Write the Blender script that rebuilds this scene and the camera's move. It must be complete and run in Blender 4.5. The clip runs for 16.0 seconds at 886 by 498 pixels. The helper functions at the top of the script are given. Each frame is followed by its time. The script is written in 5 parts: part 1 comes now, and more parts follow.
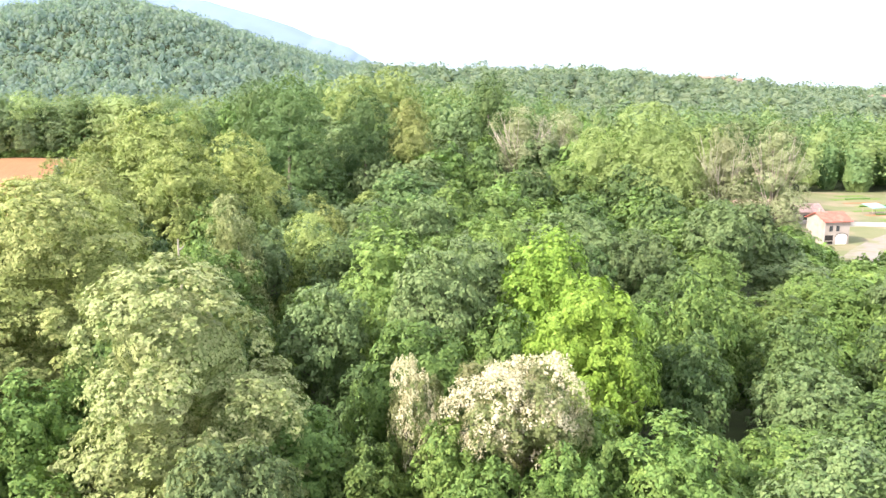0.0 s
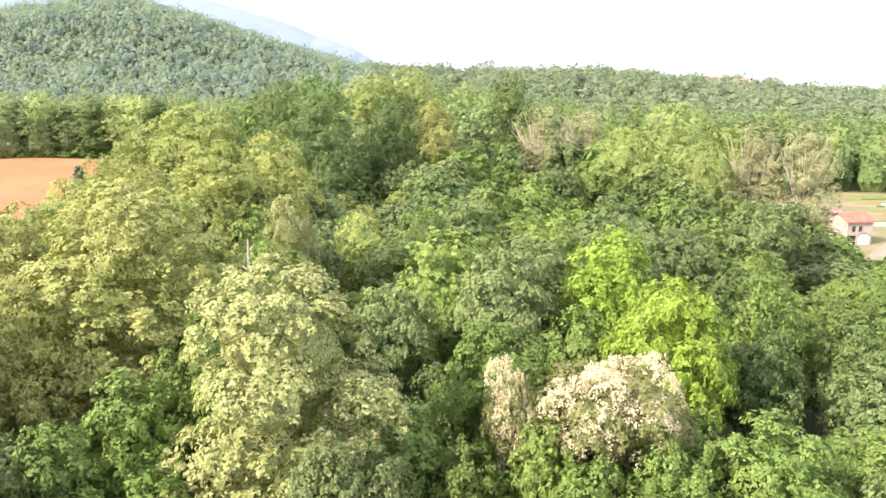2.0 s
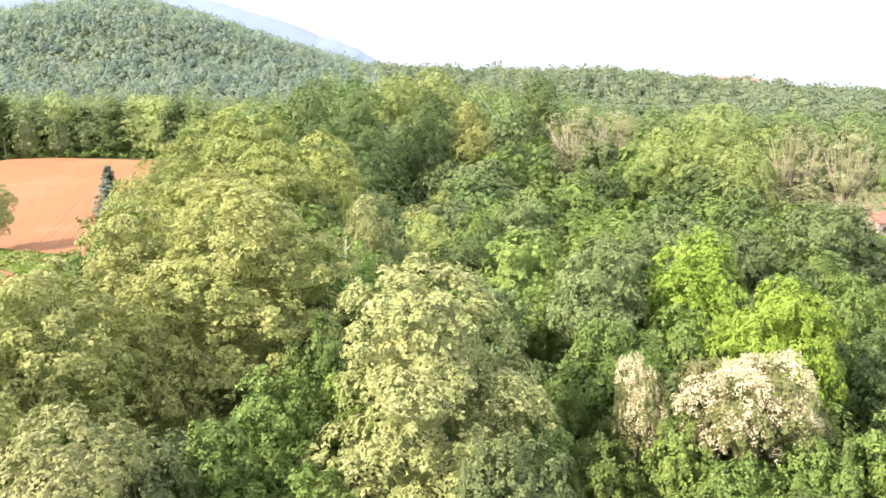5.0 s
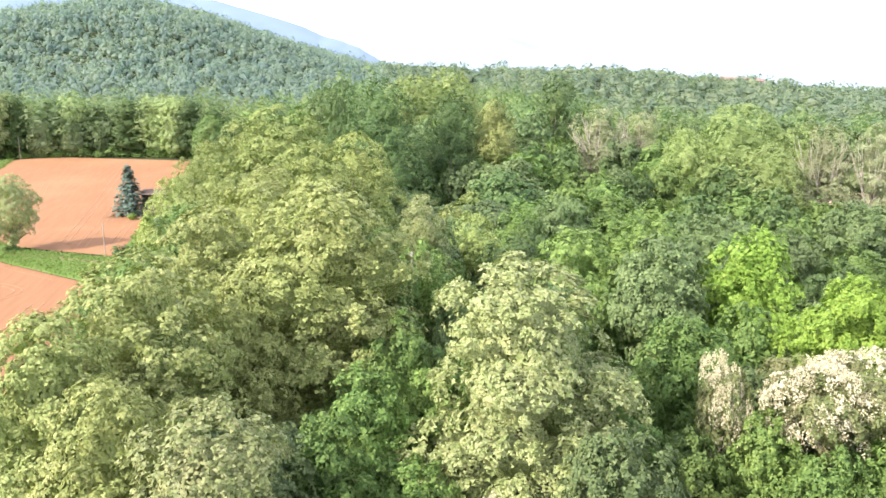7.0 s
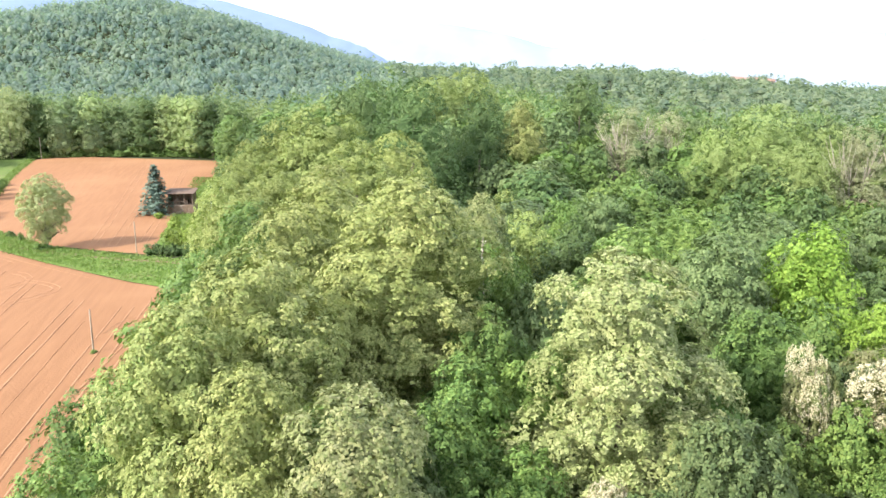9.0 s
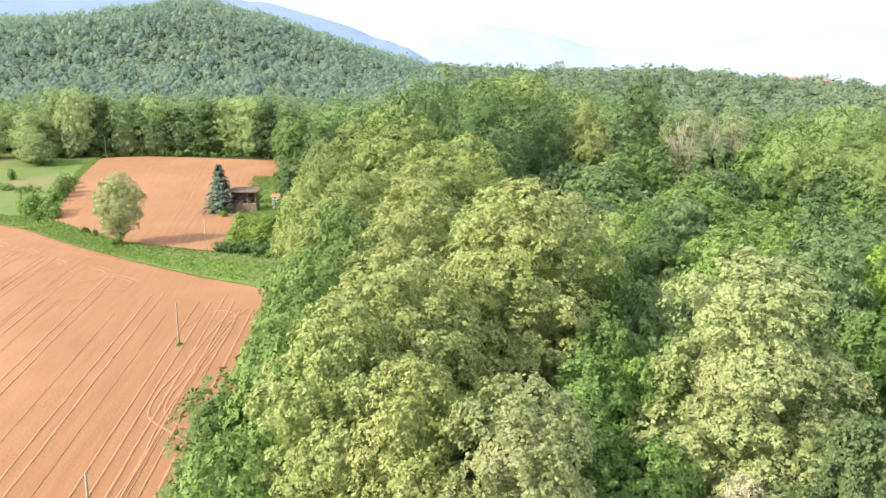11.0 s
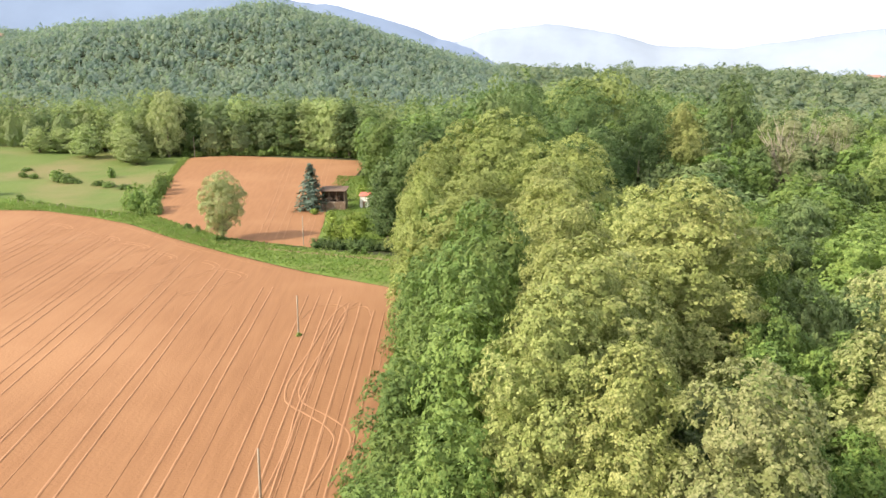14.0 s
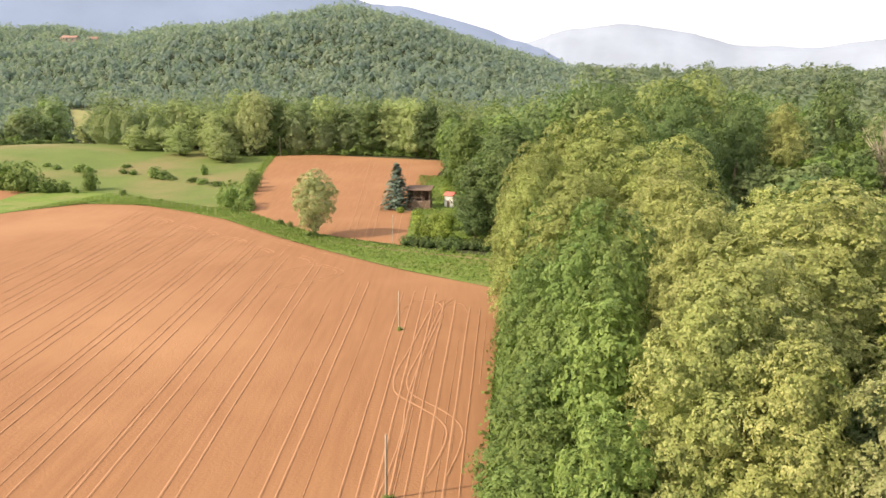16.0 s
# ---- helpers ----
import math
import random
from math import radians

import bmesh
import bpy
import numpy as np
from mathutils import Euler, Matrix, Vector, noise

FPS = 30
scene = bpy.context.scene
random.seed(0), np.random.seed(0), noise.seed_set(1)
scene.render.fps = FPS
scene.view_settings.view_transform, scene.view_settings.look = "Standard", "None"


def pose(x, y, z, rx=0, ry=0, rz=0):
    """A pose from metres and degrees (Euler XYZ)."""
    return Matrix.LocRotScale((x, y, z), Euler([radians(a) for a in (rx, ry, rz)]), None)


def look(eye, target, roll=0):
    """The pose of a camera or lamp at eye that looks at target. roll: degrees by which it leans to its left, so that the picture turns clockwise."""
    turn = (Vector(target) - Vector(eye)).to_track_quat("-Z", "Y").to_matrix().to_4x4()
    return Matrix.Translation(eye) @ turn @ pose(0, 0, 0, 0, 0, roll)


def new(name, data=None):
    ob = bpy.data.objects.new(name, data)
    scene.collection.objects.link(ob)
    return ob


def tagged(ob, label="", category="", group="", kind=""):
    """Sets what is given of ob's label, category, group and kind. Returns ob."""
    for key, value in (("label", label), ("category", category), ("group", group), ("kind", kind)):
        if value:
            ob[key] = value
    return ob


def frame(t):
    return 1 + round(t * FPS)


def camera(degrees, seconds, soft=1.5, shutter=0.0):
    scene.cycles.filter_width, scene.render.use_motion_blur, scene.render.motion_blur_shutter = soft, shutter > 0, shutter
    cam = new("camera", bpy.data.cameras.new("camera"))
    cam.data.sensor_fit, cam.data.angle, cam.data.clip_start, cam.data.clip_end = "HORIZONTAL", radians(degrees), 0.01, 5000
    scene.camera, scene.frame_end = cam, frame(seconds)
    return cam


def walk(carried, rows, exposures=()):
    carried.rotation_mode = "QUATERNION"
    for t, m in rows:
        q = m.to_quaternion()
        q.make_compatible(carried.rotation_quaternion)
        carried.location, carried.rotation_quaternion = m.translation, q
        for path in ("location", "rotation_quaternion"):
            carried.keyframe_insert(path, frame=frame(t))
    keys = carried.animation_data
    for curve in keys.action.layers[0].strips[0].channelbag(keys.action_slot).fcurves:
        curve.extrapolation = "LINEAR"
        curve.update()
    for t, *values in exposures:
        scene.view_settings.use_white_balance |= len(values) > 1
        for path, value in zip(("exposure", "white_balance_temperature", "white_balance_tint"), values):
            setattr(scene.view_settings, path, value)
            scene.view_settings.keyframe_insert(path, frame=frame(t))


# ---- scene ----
cam = camera(62.8, 16.0)
METRES, EYE, TILT, LEAN, TURN = 40.0, 33.5, -11.8, 0.0, 0.0
ROWS = [
    (0.0, 0.0, 0.0, 0.0, 0.0, 0.0, -0.0),
    (0.5, -0.0314, -0.0003, 0.0009, 0.03, 0.0, -0.0),
    (1.0, -0.0616, -0.0015, 0.0014, 0.07, -0.0, -0.01),
    (1.5, -0.0906, -0.0037, 0.0011, 0.1, 0.0, -0.02),
    (2.0, -0.1193, -0.0062, 0.0012, 0.15, -0.01, -0.03),
    (2.5, -0.1484, -0.0085, 0.0011, 0.2, -0.0, -0.04),
    (3.0, -0.178, -0.0106, 0.0011, 0.24, 0.0, -0.03),
    (3.5, -0.2073, -0.0127, 0.001, 0.26, 0.0, -0.06),
    (4.0, -0.2342, -0.0148, 0.0005, 0.28, 0.01, -0.07),
    (6.5, -0.3778, -0.037, -0.0012, 0.35, 0.0, -0.16),
    (7.0, -0.407, -0.0438, -0.002, 0.39, 0.0, -0.15),
    (7.5, -0.4369, -0.0511, -0.0038, 0.44, 0.01, -0.13),
    (8.0, -0.4673, -0.0592, -0.0051, 0.5, 0.02, -0.16),
    (8.5, -0.4987, -0.068, -0.007, 0.54, 0.01, -0.17),
    (11.0, -0.6497, -0.1171, -0.0136, 3.96, 0.01, -0.89),
    (11.5, -0.6793, -0.1299, -0.0146, 4.92, 0.02, -1.08),
    (12.0, -0.7097, -0.143, -0.0166, 5.81, 0.03, -1.23),
    (12.5, -0.7414, -0.1575, -0.0192, 6.95, -0.01, -1.47),
    (13.0, -0.7722, -0.1718, -0.0218, 7.79, -0.02, -1.61),
    (13.5, -0.8021, -0.1887, -0.0247, 8.29, -0.03, -1.6),
    (14.0, -0.8316, -0.2045, -0.0281, 8.53, -0.05, -1.63),
    (14.5, -0.8612, -0.2202, -0.032, 9.18, -0.05, -1.85),
    (15.0, -0.8905, -0.2354, -0.0351, 10.56, -0.09, -2.2),
    (15.5, -0.9188, -0.252, -0.0378, 12.19, -0.15, -2.53),
    (16.0, -0.9465, -0.2706, -0.0416, 13.75, -0.19, -2.8),
]
walk(cam, [(t, pose(0, 0, EYE, TILT, LEAN, TURN) @ pose(METRES * x, METRES * y, METRES * z, 90 + pitch, roll, yaw)) for t, x, y, z, yaw, pitch, roll in ROWS],
     exposures=[(0.0, 1.52, 6250, 13), (1.5, 1.5, 6750, 18), (4.0, 1.46, 6950, 21), (7.0, 1.34, 6050, 16), (8.5, 1.27, 6000, 12), (11.0, 1.09, 6250, 9), (14.0, 0.84, 6800, 12), (16.0, 0.69, 7400, 17)])

# ---- world, sun and exposure ----
SUN_AZ, SUN_EL = 240.0, 37.0          # degrees clockwise from +y, and above the horizon
world = bpy.data.worlds.new("sky")
scene.world = world
world.use_nodes = True
wn, wl = world.node_tree.nodes, world.node_tree.links
wn.clear()
w_out = wn.new("ShaderNodeOutputWorld")
w_sky = wn.new("ShaderNodeTexSky")
w_sky.sky_type, w_sky.sun_disc = 'NISHITA', False
w_sky.sun_elevation, w_sky.sun_rotation = radians(SUN_EL), radians(SUN_AZ)
w_sky.dust_density, w_sky.air_density = 3.0, 1.2
w_blue = wn.new("ShaderNodeBackground")
w_blue.inputs[1].default_value = 0.10
w_haze = wn.new("ShaderNodeBackground")
w_haze.inputs[0].default_value = (0.90, 0.93, 1.0, 1)
w_haze.inputs[1].default_value = 1.35
w_mix = wn.new("ShaderNodeMixShader")
w_mix.inputs[0].default_value = 0.62
wl.new(w_sky.outputs[0], w_blue.inputs[0])
wl.new(w_blue.outputs[0], w_mix.inputs[1])
wl.new(w_haze.outputs[0], w_mix.inputs[2])
wl.new(w_mix.outputs[0], w_out.inputs[0])

sun = new("sun", bpy.data.lights.new("sun", 'SUN'))
sun.data.energy, sun.data.angle, sun.data.color = 4.2, radians(1.5), (1.0, 0.91, 0.76)
_a, _e = radians(SUN_AZ), radians(SUN_EL)
sun.matrix_basis = look((0, 0, 0), (-math.sin(_a) * math.cos(_e), -math.cos(_a) * math.cos(_e), -math.sin(_e)))


# ---- materials ----
def material(name):
    m = bpy.data.materials.new(name)
    m.use_nodes = True
    n = m.node_tree.nodes
    return m, n, m.node_tree.links, n["Principled BSDF"]


def mixed(n, l, fac, a, b, kind='MIX'):
    """A colour mix; fac, a and b are sockets or values."""
    x = n.new("ShaderNodeMix")
    x.data_type, x.blend_type = 'RGBA', kind
    for sock, v in ((x.inputs[0], fac), (x.inputs[6], a), (x.inputs[7], b)):
        if isinstance(v, bpy.types.NodeSocket):
            l.new(v, sock)
        else:
            sock.default_value = v if sock == x.inputs[0] else (*v, 1)
    return x.outputs[2]


def ramped(n, l, sock, lo, hi):
    r = n.new("ShaderNodeMapRange")
    r.inputs[1].default_value, r.inputs[2].default_value = lo, hi
    l.new(sock, r.inputs[0])
    return r.outputs[0]


def place_noise(n, l, scale, detail=3.0, stretch=None, rough=0.55):
    g = n.new("ShaderNodeNewGeometry")
    t = n.new("ShaderNodeTexNoise")
    t.inputs["Scale"].default_value, t.inputs["Detail"].default_value = scale, detail
    t.inputs["Roughness"].default_value = rough
    src = g.outputs["Position"]
    if stretch:
        mp = n.new("ShaderNodeMapping")
        mp.vector_type = 'TEXTURE'
        mp.inputs["Rotation"].default_value[2] = radians(stretch[0])
        mp.inputs["Scale"].default_value = stretch[1]
        l.new(src, mp.inputs[0])
        src = mp.outputs[0]
    l.new(src, t.inputs["Vector"])
    return t.outputs[0]


def mild(n, l, sock, share):
    k = n.new("ShaderNodeMath")
    k.operation, k.inputs[1].default_value = 'MULTIPLY', share
    l.new(sock, k.inputs[0])
    return k.outputs[0]


def leaf_material(name, dark, light, tint=None, patch=0.10, through_light=0.35, spread=0.5, leaf=0.19, full=0.47, tilt=0.3, blend=0.5):
    """Foliage: every leaf tuft has its own shade, every tree its own cast, and each tuft is cut into single leaves of that size."""
    m, n, l, b = material(name)
    g = n.new("ShaderNodeNewGeometry")
    o = n.new("ShaderNodeObjectInfo")
    cells = n.new("ShaderNodeTexVoronoi")
    cells.inputs["Scale"].default_value = 1 / leaf
    l.new(g.outputs["Position"], cells.inputs["Vector"])
    own = n.new("ShaderNodeSeparateColor")
    l.new(cells.outputs["Color"], own.inputs[0])
    half = n.new("ShaderNodeMath")
    half.operation = 'ADD'
    l.new(own.outputs[0], half.inputs[0])
    l.new(g.outputs["Random Per Island"], half.inputs[1])
    c = mixed(n, l, ramped(n, l, half.outputs[0], 0.45, 1.6), dark, light)
    if tint:
        c = mixed(n, l, mild(n, l, ramped(n, l, place_noise(n, l, patch), 0.42, 0.62), blend), c, tint)
    h = n.new("ShaderNodeHueSaturation")
    mul = n.new("ShaderNodeMath")
    mul.operation, mul.inputs[1].default_value = 'MULTIPLY_ADD', spread
    mul.inputs[2].default_value = 1 - spread / 2
    l.new(o.outputs["Random"], mul.inputs[0])
    l.new(mul.outputs[0], h.inputs["Value"])
    part_of = n.new("ShaderNodeMath")
    part_of.operation, part_of.inputs[1].default_value = 'MULTIPLY', 7.31
    l.new(o.outputs["Random"], part_of.inputs[0])
    frac = n.new("ShaderNodeMath")
    frac.operation = 'FRACT'
    l.new(part_of.outputs[0], frac.inputs[0])
    cast = n.new("ShaderNodeMath")
    cast.operation, cast.inputs[1].default_value, cast.inputs[2].default_value = 'MULTIPLY_ADD', 0.014, 0.496
    l.new(frac.outputs[0], cast.inputs[0])
    l.new(cast.outputs[0], h.inputs["Hue"])
    l.new(c, h.inputs["Color"])
    l.new(h.outputs[0], b.inputs["Base Color"])
    b.inputs["Roughness"].default_value = 0.62
    b.inputs["Specular IOR Level"].default_value = 0.25
    t = n.new("ShaderNodeBsdfTranslucent")
    swing = n.new("ShaderNodeVectorMath")
    swing.operation = 'MULTIPLY_ADD'
    swing.inputs[1].default_value, swing.inputs[2].default_value = (2 * tilt,) * 3, (-tilt,) * 3
    l.new(cells.outputs["Color"], swing.inputs[0])
    facing = n.new("ShaderNodeVectorMath")
    facing.operation = 'ADD'
    l.new(g.outputs["Normal"], facing.inputs[0])
    l.new(swing.outputs[0], facing.inputs[1])
    straight = n.new("ShaderNodeVectorMath")
    straight.operation = 'NORMALIZE'
    l.new(facing.outputs[0], straight.inputs[0])
    l.new(straight.outputs[0], b.inputs["Normal"])
    l.new(straight.outputs[0], t.inputs["Normal"])
    l.new(mixed(n, l, 1.0, h.outputs[0], (0.88, 1.0, 0.65), 'MULTIPLY'), t.inputs[0])
    mix = n.new("ShaderNodeMixShader")
    mix.inputs[0].default_value = through_light
    l.new(b.outputs[0], mix.inputs[1])
    l.new(t.outputs[0], mix.inputs[2])
    gap = n.new("ShaderNodeMath")
    gap.operation, gap.inputs[1].default_value = 'GREATER_THAN', full
    l.new(cells.outputs["Distance"], gap.inputs[0])
    hole = n.new("ShaderNodeBsdfTransparent")
    cut = n.new("ShaderNodeMixShader")
    l.new(gap.outputs[0], cut.inputs[0])
    l.new(mix.outputs[0], cut.inputs[1])
    l.new(hole.outputs[0], cut.inputs[2])
    l.new(cut.outputs[0], n["Material Output"].inputs[0])
    return m


def rough_material(name, a, b2, scale, c=None, cscale=0.3, rough=0.9, bump=0.3, bscale=None, dist=0.05, stretch=None, metal=0.0):
    m, n, l, b = material(name)
    col = mixed(n, l, ramped(n, l, place_noise(n, l, scale, 5, stretch), 0.25, 0.75), a, b2)
    if c:
        col = mixed(n, l, ramped(n, l, place_noise(n, l, cscale, 4), 0.48, 0.68), col, c)
    l.new(col, b.inputs["Base Color"])
    b.inputs["Roughness"].default_value, b.inputs["Metallic"].default_value = rough, metal
    b.inputs["Specular IOR Level"].default_value = 0.2
    if bump:
        k = n.new("ShaderNodeBump")
        k.inputs["Strength"].default_value, k.inputs["Distance"].default_value = bump, dist
        l.new(place_noise(n, l, bscale or scale * 4, 6), k.inputs["Height"])
        l.new(k.outputs[0], b.inputs["Normal"])
    return m


LEAF_SPEC = {   # words, darker, lighter, patches, their scale, more
    "silver": ("silvery white-backed foliage", (0.138, 0.18, 0.05), (0.41, 0.41, 0.19), (0.265, 0.30, 0.105), 0.25, {"through_light": 0.25, "leaf": 0.85, "spread": 0.3, "fuller": 0.04}),
    "pale": ("pale silvery foliage", (0.148, 0.19, 0.046), (0.45, 0.45, 0.17), (0.27, 0.307, 0.088), 0.25, {"through_light": 0.25, "leaf": 0.85, "spread": 0.3, "fuller": 0.04}),
    "beech": ("yellow-green foliage", (0.145, 0.19, 0.045), (0.37, 0.395, 0.135), (0.24, 0.285, 0.08), 0.25, {"through_light": 0.25, "spread": 0.36, "fuller": 0.07}),
    "poplar": ("poplar foliage", (0.205, 0.265, 0.08), (0.325, 0.375, 0.14), (0.26, 0.32, 0.10), 0.2, {"spread": 0.25}),
    "green": ("green foliage", (0.084, 0.148, 0.033), (0.205, 0.278, 0.068), (0.138, 0.212, 0.052), 0.16, {"through_light": 0.25}),
    "edge": ("mid-green foliage", (0.085, 0.148, 0.034), (0.195, 0.262, 0.068), (0.135, 0.205, 0.052), 0.16, {"through_light": 0.25}),
    "deep": ("deep green foliage", (0.052, 0.096, 0.029), (0.13, 0.18, 0.057), (0.088, 0.136, 0.042), 0.16, {"through_light": 0.22}),
    "bluish": ("grey-green foliage", (0.085, 0.132, 0.045), (0.19, 0.238, 0.092), (0.13, 0.183, 0.066), 0.2, {"through_light": 0.22}),
    "lime": ("bright lime-green foliage", (0.135, 0.225, 0.028), (0.26, 0.36, 0.058), None, 0.1, {'through_light': 0.3, 'spread': 0.2}),
    "blossom": ("creamy white blossom", (0.46, 0.38, 0.25), (0.80, 0.72, 0.54), None, 0.7, {'spread': 0.15, 'leaf': 0.7, 'fuller': -0.06}),
    "locust": ("olive locust leaves", (0.12, 0.165, 0.05), (0.25, 0.27, 0.11), (0.27, 0.24, 0.12), 0.6, {'spread': 0.15}),
    "olive": ("olive willow foliage", (0.27, 0.31, 0.13), (0.42, 0.445, 0.215), (0.32, 0.355, 0.15), 0.2, {"spread": 0.2, "fuller": -0.08}),
    "grey": ("thin greyish foliage", (0.20, 0.22, 0.11), (0.35, 0.345, 0.20), (0.25, 0.27, 0.13), 0.3, {"fuller": -0.06}),
    # Distance haze put into the colour: this green is lightened and greyed.
    "dusty": ("haze-greyed green foliage", (0.17, 0.245, 0.115), (0.28, 0.35, 0.165), (0.225, 0.30, 0.135), 0.1, {"through_light": 0.45}),
    "young": ("fresh yellow-green foliage", (0.15, 0.215, 0.04), (0.28, 0.345, 0.075), (0.22, 0.28, 0.05), 0.3, {}),
    # Olive lightened the same way, so the far row looks hazy.
    "straw": ("haze-paled olive foliage", (0.25, 0.31, 0.13), (0.37, 0.42, 0.19), (0.31, 0.37, 0.15), 0.1, {"through_light": 0.45}),
}
LEAF_SIZE = {"near": (0.125, 0.58), "mid": (0.165, 0.59), "back": (0.32, 0.6), "far": (0.60, 0.64)}
LEAVES = {}


def leaves(kind, detail):
    """The foliage of a kind of tree; trees farther off have their leaves in larger sprays."""
    if (kind, detail) not in LEAVES:
        words, dark, light, tint, run, more = LEAF_SPEC[kind]
        size, full = LEAF_SIZE[detail]
        LEAVES[kind, detail] = leaf_material(words, dark, light, tint, run, leaf=size * more.get("leaf", 1), full=full + more.get("fuller", 0), through_light=more.get("through_light", 0.32), spread=more.get("spread", 0.5))
    return LEAVES[kind, detail]


LEAF = {
    "spruce": leaf_material("blue-green spruce needles", (0.065, 0.105, 0.075), (0.125, 0.17, 0.13), None, through_light=0.1, full=2.0),
    # Lighter than the near trees, with distance haze put into the colour.
    "wood": leaf_material("woodland foliage", (0.175, 0.245, 0.12), (0.26, 0.335, 0.155), (0.32, 0.37, 0.155), 0.05, through_light=0.45, leaf=0.45, full=0.6, blend=0.9),
    "far": leaf_material("mixed woodland foliage", (0.085, 0.15, 0.055), (0.14, 0.205, 0.075), (0.215, 0.265, 0.09), 0.075, leaf=0.6, full=0.75, blend=0.9),
    # Air haze mixed into ridge and hill colours: paler, bluer; translucency softens their contrast.
    "ridge": leaf_material("haze-tinted ridge foliage", (0.125, 0.18, 0.122), (0.165, 0.225, 0.148), (0.225, 0.27, 0.15), 0.09, through_light=0.45, leaf=0.9, full=2.0, tilt=0.2, blend=0.9),
    "hill": leaf_material("haze-tinted hillside foliage", (0.146, 0.21, 0.19), (0.195, 0.262, 0.22), (0.25, 0.305, 0.214), 0.07, through_light=0.5, leaf=0.9, full=2.0, tilt=0.15, blend=0.9),
    "grass": leaf_material("tall grass and weeds", (0.12, 0.195, 0.035), (0.19, 0.265, 0.066), (0.21, 0.245, 0.075), 0.3, spread=0.2, full=2.0),
    "low": leaf_material("low green plants", (0.088, 0.17, 0.041), (0.18, 0.27, 0.073), (0.13, 0.225, 0.059), 0.16, full=2.0),
}
BARK = rough_material("grey-brown bark", (0.11, 0.085, 0.06), (0.21, 0.18, 0.14), 3.0, bump=0.5, dist=0.03)
DEADWOOD = rough_material("bleached dead wood", (0.36, 0.31, 0.24), (0.50, 0.44, 0.36), 3.0, bump=0.3, dist=0.02)
SOIL = rough_material("tilled reddish soil", (0.212, 0.103, 0.048), (0.262, 0.134, 0.064), 1.0, (0.292, 0.155, 0.077), 0.022, bump=0.6, bscale=3.0, dist=0.10, stretch=(14, (0.9, 14, 1)))
RIDGE = rough_material("turned soil of the ruts", (0.285, 0.15, 0.078), (0.35, 0.19, 0.104), 0.6, bump=0.6, bscale=6.0, dist=0.06)
# Soil darkened slightly, with the ruts' shade put into its colour.
RUT_SHADE = rough_material("shade-toned soil of the ruts", (0.205, 0.099, 0.046), (0.252, 0.128, 0.061), 0.6, bump=0.6, bscale=6.0, dist=0.06)
LITTER = rough_material("woodland floor", (0.035, 0.04, 0.018), (0.055, 0.07, 0.026), 0.4, bump=0.6, dist=0.1)
MEADOW = rough_material("meadow grass", (0.078, 0.124, 0.026), (0.118, 0.155, 0.04), 0.06, (0.165, 0.15, 0.062), 0.028, bump=0.8, bscale=2.5, dist=0.2)
VERGE = rough_material("verge grass", (0.08, 0.145, 0.025), (0.14, 0.20, 0.04), 0.25, (0.17, 0.18, 0.06), 0.12, bump=0.8, bscale=3.0, dist=0.2)
CROP = rough_material("yellow hay field", (0.21, 0.21, 0.085), (0.26, 0.25, 0.105), 0.05, bump=0.4, dist=0.1)
GARDEN = rough_material("allotment ground", (0.125, 0.14, 0.06), (0.18, 0.17, 0.09), 0.12, (0.26, 0.19, 0.14), 0.06, bump=0.6, bscale=2.0, dist=0.15)
GRAVEL = rough_material("pale gravel", (0.20, 0.17, 0.145), (0.25, 0.215, 0.185), 0.5, (0.17, 0.17, 0.08), 0.2, bump=0.4, dist=0.03)


# ---- terrain ----
def smooth(a, b, v):
    k = np.clip((v - a) / (b - a), 0, 1)
    return k * k * (3 - 2 * k)


RIDGE_AZ = (-180, -110, -80, -60, -46, -43, -39.7, -36.5, -32.4, -28.4, -23.9, -19.2, -15, -10.1, -7.2, 0.7, 7.6, 13.4, 19.5, 25.8, 30.8, 45, 70, 180)
RIDGE_R = (900, 900, 1000, 1050, 1110, 1110, 1015, 963, 910, 907, 905, 901, 900, 945, 900, 850, 800, 800, 800, 800, 800, 800, 850, 900)
RIDGE_H = (5, 30, 70, 105, 116, 121, 103, 112, 112, 126, 139, 123, 101, 82, 66, 58, 57, 52, 45, 36, 33, 32, 20, 5)


def height(x, y):
    """The lie of the land: flat fields, a rise behind them, then wooded hills."""
    x, y = np.asarray(x, float), np.asarray(y, float)
    r, az = np.hypot(x, y), np.degrees(np.arctan2(x, y))
    h = 9 * smooth(150, 310, y) * (1 - smooth(-80, 0, x)) * (1 - smooth(380, 520, r))
    h = h + 7 * smooth(200, 340, -x) * smooth(120, 300, y) * (1 - smooth(480, 600, r))
    h = h + 10 * smooth(140, 270, y) * smooth(-90, -50, x) * (1 - smooth(1, 12, az)) * (1 - smooth(400, 640, r))
    ridge_r = np.interp(az, RIDGE_AZ, RIDGE_R)
    ridge_h = np.interp(az, RIDGE_AZ, RIDGE_H)
    foot = np.interp(az, (-180, -50, -12, 0, 40, 180), (500, 500, 470, 330, 300, 400))
    k = np.clip((r - foot) / (ridge_r - foot), 0, 1)
    rise = ridge_h * (0.35 * k + 0.65 * k * k * (3 - 2 * k)) * (1 - 0.5 * smooth(1.0, 1.8, r / ridge_r))
    bumps = 0.05 * ridge_h * k * (1 - 0.8 * smooth(0.6, 0.95, k)) * (np.sin(x * 0.017 + y * 0.006) + np.sin(y * 0.023 - x * 0.011))
    return h + rise + bumps


def land(x, y):
    return float(height(x, y))


